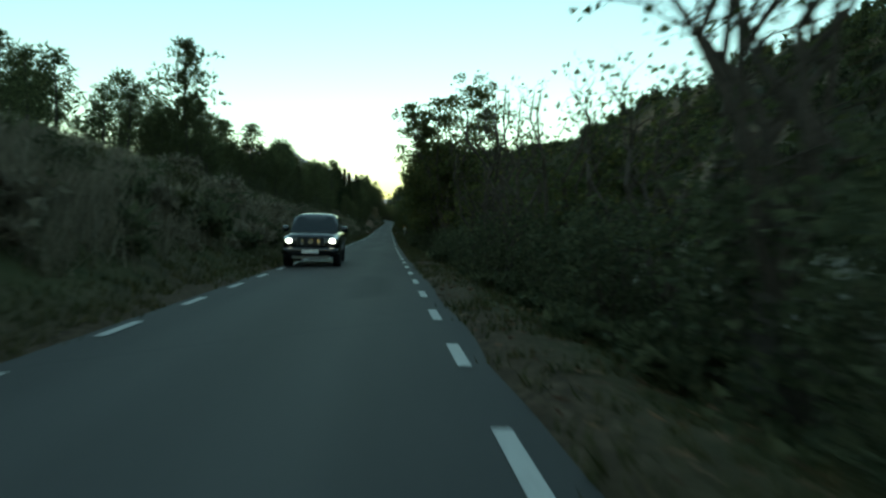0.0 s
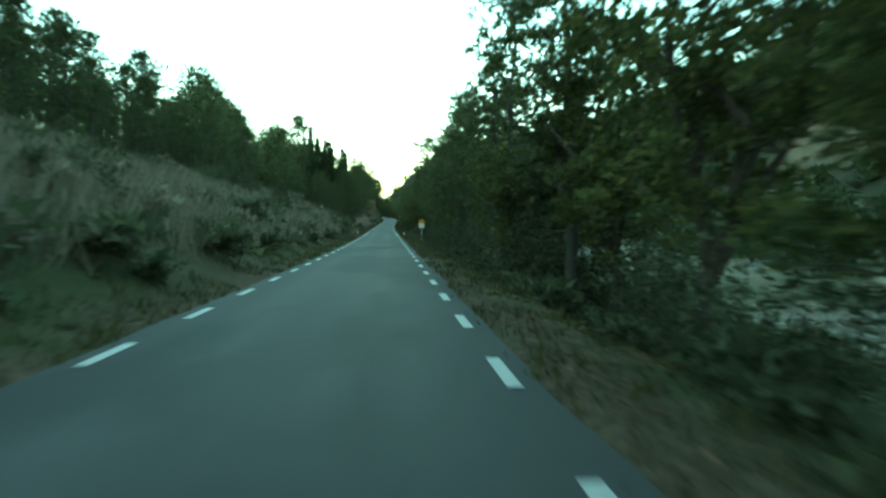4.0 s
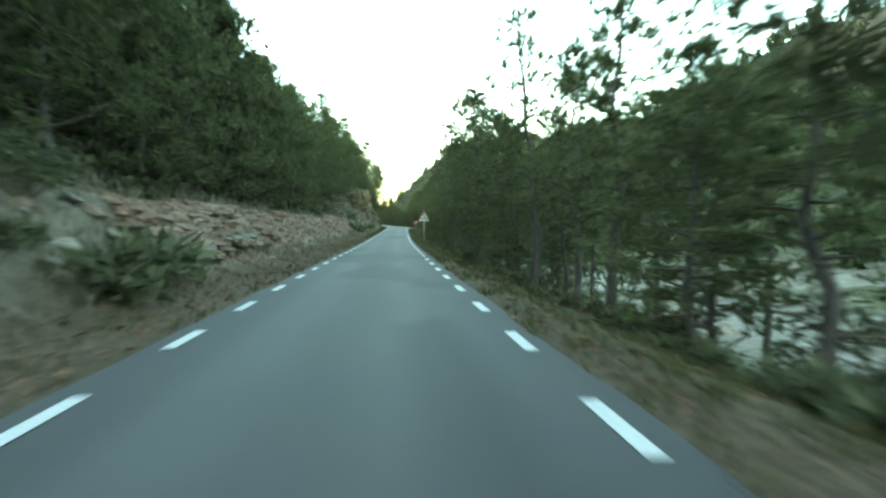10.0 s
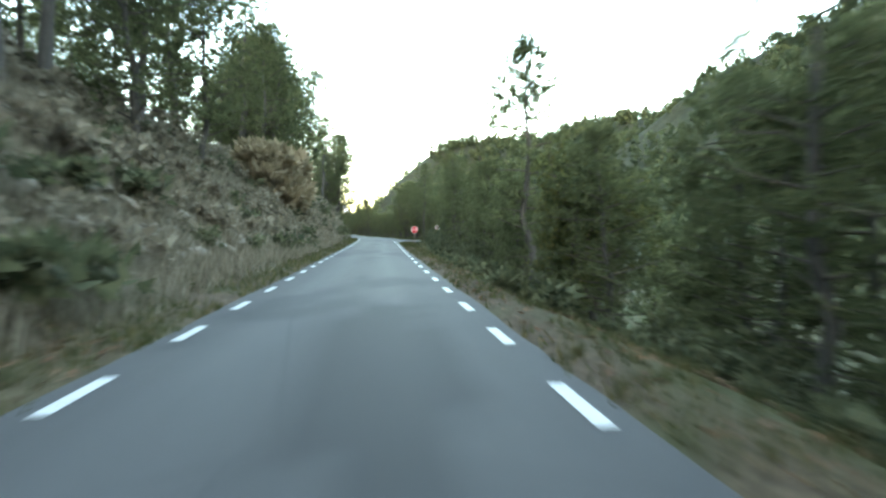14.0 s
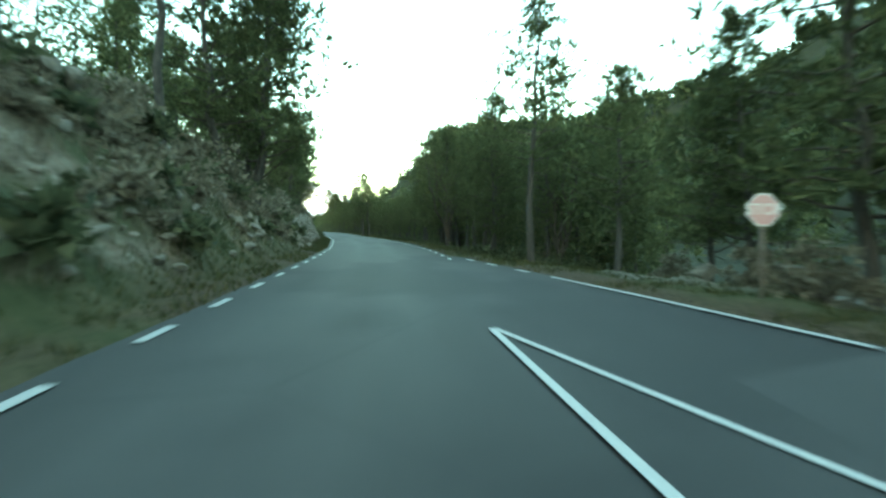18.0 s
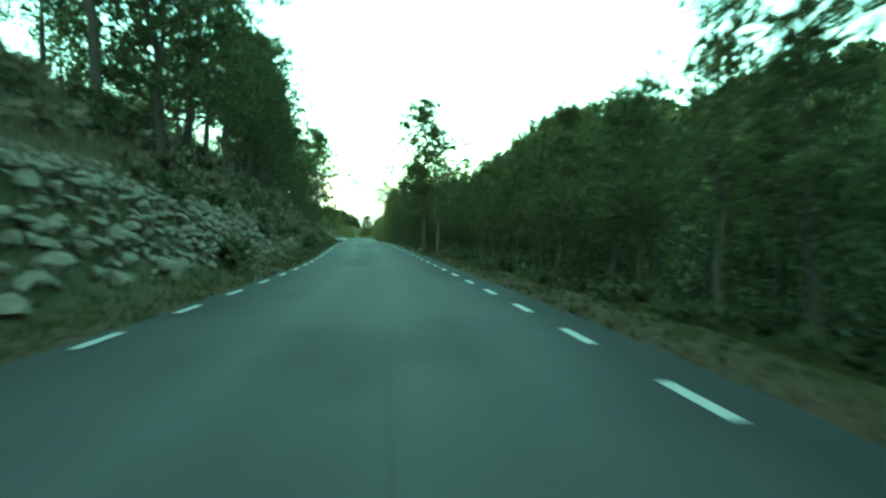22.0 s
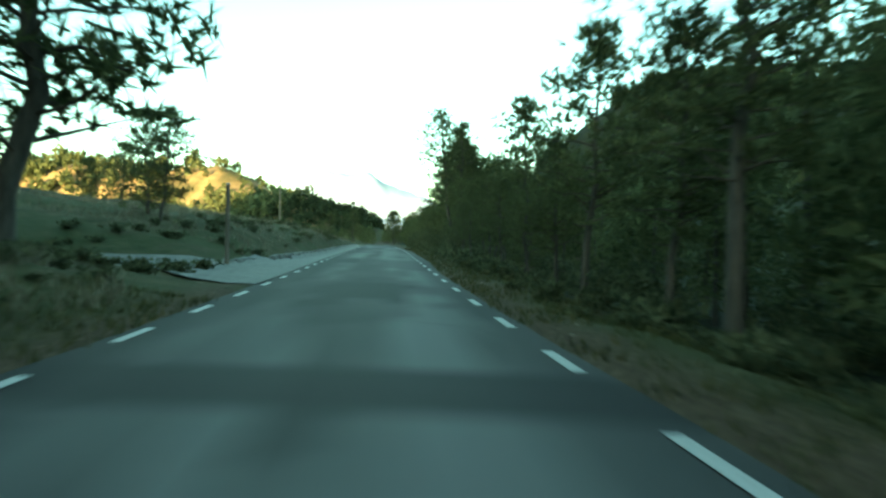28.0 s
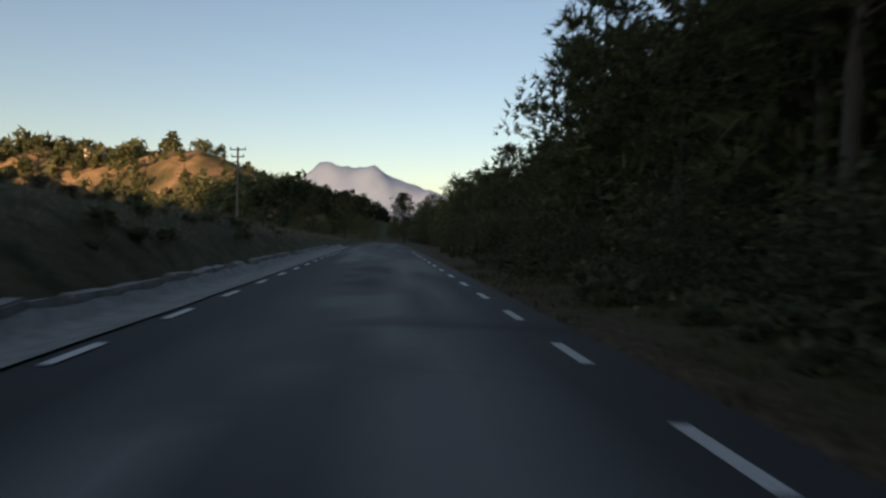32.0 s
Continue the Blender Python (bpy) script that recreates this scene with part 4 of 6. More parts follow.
PK = ["pine_a", "pine_b", "pine_c", "pine_d", "pine_f"]


def right_of(y, d):
    return float(edge_right(np.array([y]))[0]) + d


def left_of(y, d):
    return float(edge_left(np.array([y]))[0]) - d


def any_turn():
    return R.uniform(0, 360)


# thicket at the start, on the right
for y in np.arange(1.5, 44, 1.9):
    G.put("bush_c", right_of(y, R.uniform(2.3, 3.2)), y, R.uniform(0.75, 0.95) * (1 if y < 24 else 0.8), any_turn())
    if y < 22:
        G.put("bush_c", right_of(y, R.uniform(4.5, 7)), y + 1, R.uniform(0.6, 0.85), any_turn())
for y in np.arange(5, 27, 2.8):
    G.put(R.choice(["bare_a", "bare_b", "bare_b"]), right_of(y, R.uniform(2.6, 4.5)), y + R.uniform(-1, 1), R.uniform(0.85, 1.15), any_turn())
for y in np.arange(24, 42, 1.8):
    G.put("bush_c", right_of(y, R.uniform(3.2, 5.0)), y, R.uniform(0.85, 1.1), any_turn())
for y, e, s in ((29.5, 5.2, 0.7), (33.5, 5.0, 0.75), (37, 4.6, 0.85)):
    G.put("oak_b", right_of(y, e), y, s, any_turn())
for y in (16, 22):
    G.put("oak_b", right_of(y, R.uniform(3.6, 5)), y, R.uniform(0.6, 0.8), any_turn())
for y, d, s, k in ((39.5, 2.7, 1.4, "oak_a"), (43.5, 2.8, 1.25, "oak_b"), (47.5, 3.2, 1.2, "oak_a"), (50.5, 2.8, 1.15, "oak_b"), (53, 3.0, 1.0, "oak_b"), (58, 3.4, 1.05, "oak_a"), (63, 3.8, 0.95, "oak_a"), (68, 3.4, 0.9, "oak_b")):
    G.put(k, right_of(y, d), y, s, any_turn())
for y in np.arange(36, 74, 2.2):
    G.put("bush_c", right_of(y, R.uniform(2.4, 4.6)), y, R.uniform(0.55, 0.9), any_turn())
# pines along the right
for y in np.arange(64, 112, 2.9):
    G.put(R.choice(PK + ["pine_c", "pine_e"]), right_of(y, R.uniform(2.6, 4.0) + (1.2 if y > 98 else 0)), y + R.uniform(-1, 1), R.uniform(0.85, 1.1), any_turn())
    G.put(R.choice(["bush_a", "bush_c"]), right_of(y, R.uniform(2.8, 4.6)), y + R.uniform(-1, 1), R.uniform(0.6, 0.9), any_turn())
for y in np.arange(126, 152, 1.7):
    G.put(R.choice(["bush_a", "bush_c"]), right_of(y, R.uniform(3.4, 6.0)), y, R.uniform(0.7, 1.1), any_turn())
G.put("oak_b", right_of(124.5, 2.9), 124.5, 1.0, 40)
G.put("pine_f", right_of(127.5, 2.6), 127.5, 0.78, 90)
for y in np.arange(112, 148, 3.0):
    G.put(R.choice(["pine_a", "pine_f", "pine_thin", "pine_f", "pine_thin"]), right_of(y, R.uniform(2.8, 4.2)), y + R.uniform(-1, 1), R.uniform(0.75, 1.0), any_turn())
    G.put(R.choice(["bush_a", "bush_c"]), right_of(y, R.uniform(3.2, 5)), y + R.uniform(-1, 1), R.uniform(0.5, 0.9), any_turn())
for y in np.arange(148, 206, 2.7):
    G.put(R.choice(["pine_thin", "pine_c", "pine_f", "pine_a"]), right_of(y, R.uniform(2.0, 3.8) + (0.9 if y > 178 else 0)), y + R.uniform(-1, 1), R.uniform(0.68, 0.95), any_turn())
    G.put("bush_a", right_of(y, R.uniform(2.6, 5)), y + R.uniform(-1, 1), R.uniform(0.5, 0.85), any_turn())
for y in np.arange(150, 204, 5.5):
    G.put(R.choice(["pine_c", "pine_a", "pine_e"]), right_of(y, R.uniform(4.6, 7.0)), y + R.uniform(-1, 1), R.uniform(0.65, 0.95), any_turn())
G.put("pine_f", right_of(218, 3.2), 218, 0.92, 30)
for y, e, s in ((201, 4.8, 0.8), (203.5, 4.3, 0.75), (206, 5.2, 0.85), (208.5, 4.4, 0.75)):
    G.put("pine_c", right_of(y, e), y, s, any_turn())
G.put("oak_b", right_of(213, 3.4), 213, 0.75, 200)
G.put("pine_f", right_of(306, 2.6), 306, 1.0, 20)
for y, e, q in ((310.5, 4.2, 1.4), (313.5, 3.4, 1.35), (316, 4.6, 1.45), (319, 4.0, 1.2)):
    G.put("pine_c", right_of(y, e), y, q, any_turn())
G.put("pine_b", right_of(309.5, 2.9), 309.5, 0.9, 140)
G.put("pine_d", 12.5, 348, 1.2, 200)
G.put("pine_a", -3.4, 378, 0.88, 60)
G.put("pine_a", -9.8, 434.5, 0.98, 10)
for x, y, s in ((9.0, 268.5, 1.25), (10.6, 266, 1.15), (9.4, 273, 0.9)):
    G.put("pine_c", x, y, s, any_turn())
for x, y in ((7.2, 267.6), (7.9, 270.5), (8.6, 276)):
    G.put("bush_d", x, y, 0.7, any_turn())
G.put("bare_a", 7.6, 284.5, 0.8, 30)
G.put("bare_b", 4.3, 299.6, 1.1, 80)
G.put("pine_d", right_of(125.5, 3.0), 125.5, 1.12, 75)
G.put("pine_a", -2.6, 357.4, 1.08, 100)
G.put("pine_f", -1.75, 356.0, 0.85, 20)
for y in np.arange(206, 250, 2.4):
    SHRUBS.put("thicket", right_of(y, R.uniform(3.0, 4.8)), y, R.uniform(0.7, 1.2), any_turn())
    G.put(R.choice(["pine_c", "pine_e", "pine_e", "pine_thin"]), right_of(y, R.uniform(3.0, 5.0)), y + R.uniform(-1, 1), R.uniform(0.65, 0.95) * (0.72 if y < 226 else 1), any_turn())
for y in np.arange(230, 247, 1.5):
    G.put(R.choice(["bush_a", "bush_c"]), right_of(y, R.uniform(2.2, 3.6)), y, R.uniform(0.55, 0.8), any_turn())
for x, y, s in ((3.0, 245.8, 0.5), (3.3, 247.6, 0.52), (3.7, 249.2, 0.55), (4.2, 250.8, 0.5), (4.6, 247.5, 0.85), (5.2, 249.3, 0.8), (5.9, 250.6, 0.62), (6.4, 248.4, 1.0), (8.2, 247.4, 1.1), (10.5, 245.6, 1.1), (8.6, 258.4, 0.8), (10.4, 257.0, 0.9), (12.5, 256, 1.0)):
    G.put("bush_c", x, y, s, any_turn())
for y in np.arange(52, 262, 3.2):
    if y < 150 and R.random() < 0.75 or 150 <= y < 205 and R.random() < 0.6 or y >= 205 and R.random() < 0.35:
        continue
    WOODS.put(R.choice(["pine_a", "pine_c", "pine_e", "pine_f"]), right_of(y, R.uniform(6.5, 11)), y + R.uniform(-1.5, 1.5), R.uniform(0.75, 1.0) * (0.65 if 204 < y < 232 else 1), any_turn())
for y, d, s in ((256, 9, 0.95), (260, 7.5, 1.05), (264, 6.8, 0.9), (268, 6.3, 0.9), (274, 4.6, 0.75), (279, 4.4, 0.85)):
    G.put(R.choice(["pine_c", "pine_a", "pine_e"]), right_of(y, d), y, s, any_turn())


for y in np.arange(58, 206, 1.1):
    SHRUBS.put("thicket", right_of(y, R.uniform(3.6, 6.0)), y, R.uniform(0.5, 0.95), any_turn())
    if y < 112:
        SHRUBS.put("thicket", right_of(y, R.uniform(5.5, 12.0)), y, R.uniform(0.7, 1.4), any_turn())
for y in np.arange(283, 452, 1.0):
    SHRUBS.put("thicket", right_of(y, R.uniform(3.6, 6.5)), y, R.uniform(0.6, 1.2), any_turn())
for y in np.arange(283, 452, 2.0):
    WOODS.put("pine_e", right_of(y, R.uniform(6.0, 9.0)), y, R.uniform(0.55, 0.8), any_turn())


def tallness(y):
    """How high the right-hand trees stand along the road."""
    return float(np.interp(y, [283, 300, 308, 316, 321, 325, 338, 345, 354, 358, 364, 366, 376, 379, 418, 424, 452], [1, 0.95, 1.0, 0.95, 0.85, 0.8, 0.82, 0.8, 0.7, 0.95, 0.85, 0.58, 0.58, 0.95, 0.95, 0.45, 0.46]))


for y in np.arange(283, 452, 2.7):
    G.put(R.choice(["pine_b", "pine_d", "pine_a", "pine_f", "pine_a", "pine_c"]), right_of(y, R.uniform(2.4, 4.4)), y + R.uniform(-1, 1), R.uniform(0.7, 1.0) * tallness(y), any_turn())
    WOODS.put(R.choice(["pine_a", "pine_c", "pine_d"]), right_of(y, R.uniform(5.5, 9)), y + R.uniform(-1, 1), R.uniform(0.8, 1.1) * tallness(y), any_turn())
for y in np.arange(284, 452, 5.2):
    WOODS.put(R.choice(["pine_e", "pine_c"]), right_of(y, R.uniform(9, 16)), y + R.uniform(-1, 1), R.uniform(0.9, 1.2) * tallness(y), any_turn())
for y, d, s, k in ((453, 4.0, 0.8, "pine_c"), (456, 5.0, 0.95, "pine_e"), (459, 4.2, 1.05, "pine_d"), (461.5, 5.4, 1.0, "pine_b"), (463, 4.0, 1.0, "pine_tall"), (466, 5.0, 1.1, "pine_d"), (468, 6.0, 1.3, "pine_a"), (471, 6.2, 1.3, "pine_c"), (474, 6.0, 1.4, "pine_a"), (479, 5.0, 1.35, "pine_c"), (484, 5.0, 1.3, "pine_c"),
                   (488, 5.5, 0.9, "pine_e"), (494, 5, 0.9, "pine_c"), (500, 5, 0.85, "pine_e"), (508, 5, 0.85, "pine_c"), (516, 4.5, 0.8, "pine_e")):
    G.put(k, right_of(y, d), y, s, any_turn())
for y in np.arange(452, 520, 1.9):
    G.put("bush_c", right_of(y, R.uniform(3.2, 4.8)), y, R.uniform(0.7, 1.1), any_turn())
    WOODS.put(R.choice(["pine_e", "pine_c"]), right_of(y, R.uniform(6, 9)), y, R.uniform(1.0, 1.3) if 462 < y < 486 else R.uniform(0.7, 0.9), any_turn())
for y in np.arange(452, 740, 3.5):
    for d in (9, 14, 20):
        WOODS.put(R.choice(["pine_c", "pine_e", "pine_a"]), right_of(y, R.uniform(d, d + 4) - (4 if y > 520 else 0)), y, R.uniform(0.75, 1.05), any_turn())
# pines on the left bank
for y in np.arange(48, 112, 3.4):
    for d in (9.5, 14):
        G.put(R.choice(["pine_e", "pine_c", "pine_c", "pine_a"]), left_of(y, R.uniform(d - 2, d + 3)), y + R.uniform(-2, 2), R.uniform(0.5, 0.8), any_turn())
for y in np.arange(30, 250, 2.6):
    for d in (21, 29):
        WOODS.put(R.choice(["pine_e", "pine_c", "pine_a"]), left_of(y, R.uniform(d - 4, d + 4)), y + R.uniform(-2, 2), R.uniform(0.5, 0.95), any_turn())
for x, y, top in ((-24.5, 75, 20), (-36, 63, 17), (-25, 86, 16), (-21, 129, 13.4), (-12.2, 128, 11.7), (-42, 162, 24), (-26, 100, 15)):
    z = float(height(np.array([x]), np.array([y]))[0])
    G.put("pine_c" if y < 90 else "pine_a", x, y, max(0.8, (top - z) / (8.0 if y < 90 else 9.0)), any_turn())
# dense conifers over the rock cut
for y in np.arange(116, 198, 2.2):
    G.put(R.choice(["pine_e", "pine_c", "pine_e"]), left_of(y, R.uniform(4.0, 5.2)), y + R.uniform(-0.8, 0.8), R.uniform(0.8, 1.05) * (1.15 if y > 145 else 0.62), any_turn())
    WOODS.put(R.choice(["pine_c", "pine_e", "pine_a"]), left_of(y, R.uniform(7, 11)), y + R.uniform(-0.8, 0.8), R.uniform(0.85, 1.05) * (0.88 if y > 145 else 0.55), any_turn())
for y in np.arange(131, 172, 1.25):
    G.put(R.choice(["cypress_a", "cypress_a", "cypress_b"]), left_of(y, R.uniform(4.6, 9)), y, R.uniform(0.85, 1.35) * (1.05 if y > 142 else 0.62), any_turn())
# tall pines along the curve
for y, d, s, k in ((209, 5.5, 1.1, "pine_c"), (212, 5, 1.05, "pine_b"), (216, 6, 1.1, "pine_d"), (218.5, 4.6, 1.0, "pine_c"), (221, 5.5, 1.05, "pine_b"), (224, 6.5, 1.2, "pine_a"), (227, 5, 1.1, "pine_c"), (230, 7, 1.2, "pine_a"), (239, 4.6, 1.2, "pine_a"), (241.5, 6.4, 1.2, "pine_d"), (244, 5, 1.25, "pine_c"), (246, 7, 1.3, "pine_c"), (248, 5.5, 1.15, "pine_a"), (250, 8, 1.3, "pine_c"), (254, 7, 1.25, "pine_c"), (252, 6, 1.1, "pine_d"), (256, 6.5, 1.15, "pine_d"), (262, 5, 0.95, "pine_tall"), (267, 4.6, 0.9, "pine_tall"),
                   (272, 5.2, 0.75, "pine_d"), (279, 4.2, 1.0, "pine_d"), (285.5, 3.8, 1.45, "pine_c"), (288.5, 3.0, 1.55, "pine_c"), (290.5, 3.2, 1.4, "pine_c"), (292, 4.1, 0.95, "pine_tall"), (295, 5.0, 1.1, "pine_a"), (298, 6, 0.9, "pine_b"), (305, 6, 0.9, "pine_c"), (311, 6, 0.85, "pine_a"),
                   (319, 3.7, 1.05, "pine_e"), (322, 3.9, 1.15, "pine_c"), (326, 5.2, 1.0, "pine_a"), (334.5, 4.6, 1.2, "pine_a"), (337, 3.6, 1.35, "pine_c"), (339.5, 3.8, 1.4, "pine_c"), (341, 5.0, 0.85, "pine_d"), (345, 4.4, 0.9, "pine_b"), (349, 4.4, 1.0, "pine_a"), (352, 4.0, 1.1, "pine_c"), (355, 5, 1.05, "pine_a"),
                   (358, 4.6, 1.2, "pine_c"), (360.5, 4.2, 1.4, "pine_c"), (362.5, 5.0, 1.5, "pine_e"), (364.5, 4.8, 1.35, "pine_a"), (367, 4.4, 1.45, "pine_e"), (369, 5.0, 1.35, "pine_c"), (373, 6, 1.2, "pine_a"), (378, 6, 1.1, "pine_c"), (382, 7, 1.2, "pine_a"), (385.5, 6, 1.1, "pine_d"), (390, 5.5, 1.15, "pine_a"), (393.5, 5.2, 1.1, "pine_c")):
    G.put(k, left_of(y, d), y, s, any_turn())
for y in np.arange(206, 374, 2.8):
    WOODS.put(R.choice(["pine_a", "pine_c", "pine_e"]), left_of(y, R.uniform(8, 15)), y, R.uniform(0.6, 0.95), any_turn())
for x, y, top, k in ((-29.8, 421, 17.5, "pine_d"), (-26, 419, 17, "pine_a"), (-23.4, 417, 18, "pine_c"), (-21.6, 412, 16.5, "pine_b"), (-22.5, 409, 15, "pine_f"), (-34, 410, 15, "pine_a"), (-25.5, 405, 14, "pine_c"), (-29, 407, 15, "pine_a"), (-23, 400, 10.5, "pine_e"), (-20, 396, 9, "pine_e"), (-37, 403, 14, "pine_c"), (-41, 412, 15, "pine_a"), (-39, 395, 13, "pine_c"), (-33, 400, 11, "pine_c"), (-28, 396, 10, "pine_a"),
                     (-25, 388, 9, "pine_c"), (-30, 384, 10, "pine_a"), (-36, 425, 10, "pine_c"), (-28.6, 434.5, 8.3, "pine_c"), (-30.8, 437.5, 8.8, "pine_e"), (-74, 509, 18.5, "pine_c"), (-80, 511, 16, "pine_e")):
    z = float(height(np.array([x]), np.array([y]))[0])
    G.put(k, x, y, (top - z) / PINES[k][0], any_turn())
for i in range(34):
    y = R.uniform(380, 424)
    WOODS.put(R.choice(["pine_a", "pine_c"]), float(lx(y)) - R.uniform(20, 42), y, R.uniform(0.85, 1.2), any_turn())
for y in np.arange(254, 262.5, 1.5):
    WOODS.put("pine_c", left_of(y, R.uniform(6, 9)), y, R.uniform(1.2, 1.4), any_turn())
for y in np.arange(396, 412, 1.2):
    SHRUBS.put("thicket", left_of(y, R.uniform(4.5, 9)), y, R.uniform(1.1, 1.7), any_turn())
# trees of the plain ahead
for i in range(60):
    y = R.uniform(540, 690)
    WOODS.put(R.choice(["pine_e", "pine_c"]), float(lx(y)) - R.uniform(5, 70), y, R.uniform(0.35, 0.6), any_turn())
for x, y, q in ((-53, 575, 1.1), (-46.5, 577, 1.2), (-35.2, 578, 1.2), (-33.5, 566, 1.1), (-57.5, 582, 0.9)):
    G.put("pine_c", x, y, q, any_turn())
for i in range(26):
    WOODS.put(R.choice(["pine_e", "pine_c"]), R.uniform(-72, -24), R.uniform(612, 650), R.uniform(0.6, 0.95), any_turn())
for y in np.arange(112, 215, 3.0):
    WOODS.put("pine_c", left_of(y, R.uniform(13, 19)), y, R.uniform(1.1, 1.35), any_turn())
# shrubs on the left bank
for y in np.arange(4, 372, 3.0):
    k = R.choice(["bush_a", "bush_b", "bush_d", "bush_a"]) if y < 112 else "bush_d" if 198 < y < 298 or y > 338 else R.choice(["bush_a", "bush_b", "bush_a"])
    G.put(k, left_of(y, R.uniform(4.2, 7.5) if 150 < y < 202 or 290 < y < 346 else R.uniform(2.6, 7.5)), y, R.uniform(0.6, 1.15), any_turn())
for y in np.arange(46, 112, 6.5):
    G.put("bush_c", left_of(y, R.uniform(6.5, 9)), y, R.uniform(0.5, 0.9), any_turn())
for y in np.arange(4, 500, 0.55):
    for q in range(3):
        if (y < 112 or 198 < y < 374 or y > 425) and q:
            continue
        SHRUBS.put("tuft", left_of(y, (R.uniform(3.4, 8) if 150 < y < 202 or 298 < y < 332 else R.uniform(1.2, 8)) if y < 415 else R.uniform(2.6, 9)), y, R.uniform(0.4, 1.0) if q or y > 368 else R.uniform(0.8, 2.0), any_turn())
    if y < 250 or y > 282:
        SHRUBS.put("tuft", right_of(y, R.uniform(1.5, 4.5)), y, R.uniform(0.5, 1.5), any_turn())
        SHRUBS.put("tuft", right_of(y, R.uniform(1.3, 3.0)), y, R.uniform(0.35, 0.9), any_turn())
for y in np.arange(4, 374, 0.5):
    if 112 < y < 198:
        continue
    for q in range(5 if y > 198 else 2):
        SCRUB.put("tuft", left_of(y, R.uniform(3.0, 9.5) if 290 < y < 346 else R.uniform(1.6, 9.5)), y + R.uniform(-0.3, 0.3), R.uniform(0.5, 1.6), any_turn())
SCRUB.build("dry_scrub", "greyish brown dry scrub on the bank", "shrubs", DRY)
WOODS.build("pine_woods", "dense green pines standing behind the front trees", "woods", NEEDLE)
SHRUBS.build("low_shrubs", "low dark green scrub on the banks", "shrubs", SHRUB)
for y, d, s in ((235, 4.2, 1.15), (237.5, 3.8, 1.35), (240, 3.6, 1.4), (242.5, 3.3, 1.2)):
    G.put("reeds", left_of(y, d), y, s, R.uniform(0, 360))


def grasses(name, spots, hgt, width, mat, label, seed, per=5):
    """Blades of grass in tufts over the ground, as one object."""
    rng = np.random.default_rng(seed)
    x, y = spots
    n = len(x) * per
    x, y = np.repeat(x, per) + rng.normal(size=n) * 0.09, np.repeat(y, per) + rng.normal(size=n) * 0.09
    z = height(x, y) - 0.03
    a = rng.uniform(0, 6.28, n)
    hh = hgt * rng.uniform(0.45, 1.2, n)
    lean = rng.normal(size=(n, 2)) * 0.35 * hh[:, None]
    s = np.stack([np.cos(a), np.sin(a)], -1) * width
    o = np.stack([x, y], -1)
    v = np.zeros((n, 3, 3))
    v[:, 0, :2], v[:, 1, :2], v[:, 2, :2] = o - s, o + s, o + lean
    v[:, 0, 2], v[:, 1, 2], v[:, 2, 2] = z, z, z + hh
    me = mesh_np(name, v.reshape(-1, 3), np.arange(3 * n).reshape(-1, 3), mat)
    tagged(new(name, me), label, "grass", kind="stuff")


def scatter(seed, n, y0, y1, d0, d1, left, power=1.0, thresh=0.0, sparse=(0, 0)):
    rng = np.random.default_rng(seed)
    y = rng.uniform(y0, y1, n)
    d = d0 + (d1 - d0) * rng.uniform(0, 1, n) ** power
    x = edge_left(y) - d if left else edge_right(y) + d
    keep = (fbm(x * 0.6, y * 0.6, seed) > thresh) & ((y < sparse[0]) | (y > sparse[1]) | (rng.uniform(size=n) < 0.3))
    return x[keep], y[keep]


grasses("verge_grass", scatter(1, 22000, -6, 415, 0.02, 2.4, True, 1.0, 0.36, (112, 203)), 0.17, 0.017, GREENGRASS, "short green and straw grass on the verge", 1)
grasses("verge_grass", scatter(2, 20000, -6, 480, 0.04, 2.6, False, 1.0, 0.38), 0.16, 0.017, GREENGRASS, "short trampled grass on the verge", 2)
grasses("tall_dry_grass", scatter(3, 30000, -4, 118, 1.6, 11, True, 0.8, 0.3), 0.85, 0.02, DRY, "tall greyish dry grass on the bank", 3)
grasses("bank_grass", scatter(4, 17000, 118, 415, 1.2, 7.5, True, 1.0, 0.36), 0.42, 0.02, DRY, "dry grass on the rocky bank", 4)
grasses("bank_grass", scatter(8, 24000, 198, 256, 0.9, 11, True, 1.0, 0.2), 0.45, 0.022, DRY, "pale dry grass on the steep bank", 8)
grasses("bank_grass", scatter(9, 12000, 326, 378, 1.6, 9, True, 1.0, 0.2), 0.4, 0.02, DRY, "brown dry grass on the bank", 9)
grasses("field_grass", scatter(5, 6000, 430, 560, 2.6, 26, True, 1.0, 0.3), 0.45, 0.016, DRY, "dark dry grass of the field bank", 5)
grasses("island_grass", (lambda r: (r.uniform(1.35, 2.6, 900), r.uniform(246, 260, 900)))(np.random.default_rng(6)), 0.2, 0.013, GREENGRASS, "straw-coloured grass on the junction island", 6)


def fallen_leaves():
    rng = np.random.default_rng(12)
    n = 27000
    y = rng.uniform(-4, 262, n)
    x = edge_right(y) + 0.05 + 2.6 * rng.uniform(0, 1, n) ** 0.8
    k = n // 3
    y[:k] = rng.uniform(112, 206, k)
    x[:k] = edge_left(y[:k]) - 0.05 - 1.9 * rng.uniform(0, 1, k)
    o = np.stack([x, y, height(x, y) + 0.015], -1)
    t1, t2 = rng.normal(size=(n, 3)) * (0.042, 0.042, 0.014), rng.normal(size=(n, 3)) * (0.042, 0.042, 0.014)
    me = mesh_np("fallen_leaves", np.stack([o - t1, o + t1, o + t2], 1).reshape(-1, 3), np.arange(3 * n).reshape(-1, 3), LITTER)
    tagged(new("fallen_leaves", me), "brown fallen leaves scattered on the verge", "leaves", kind="stuff")


fallen_leaves()


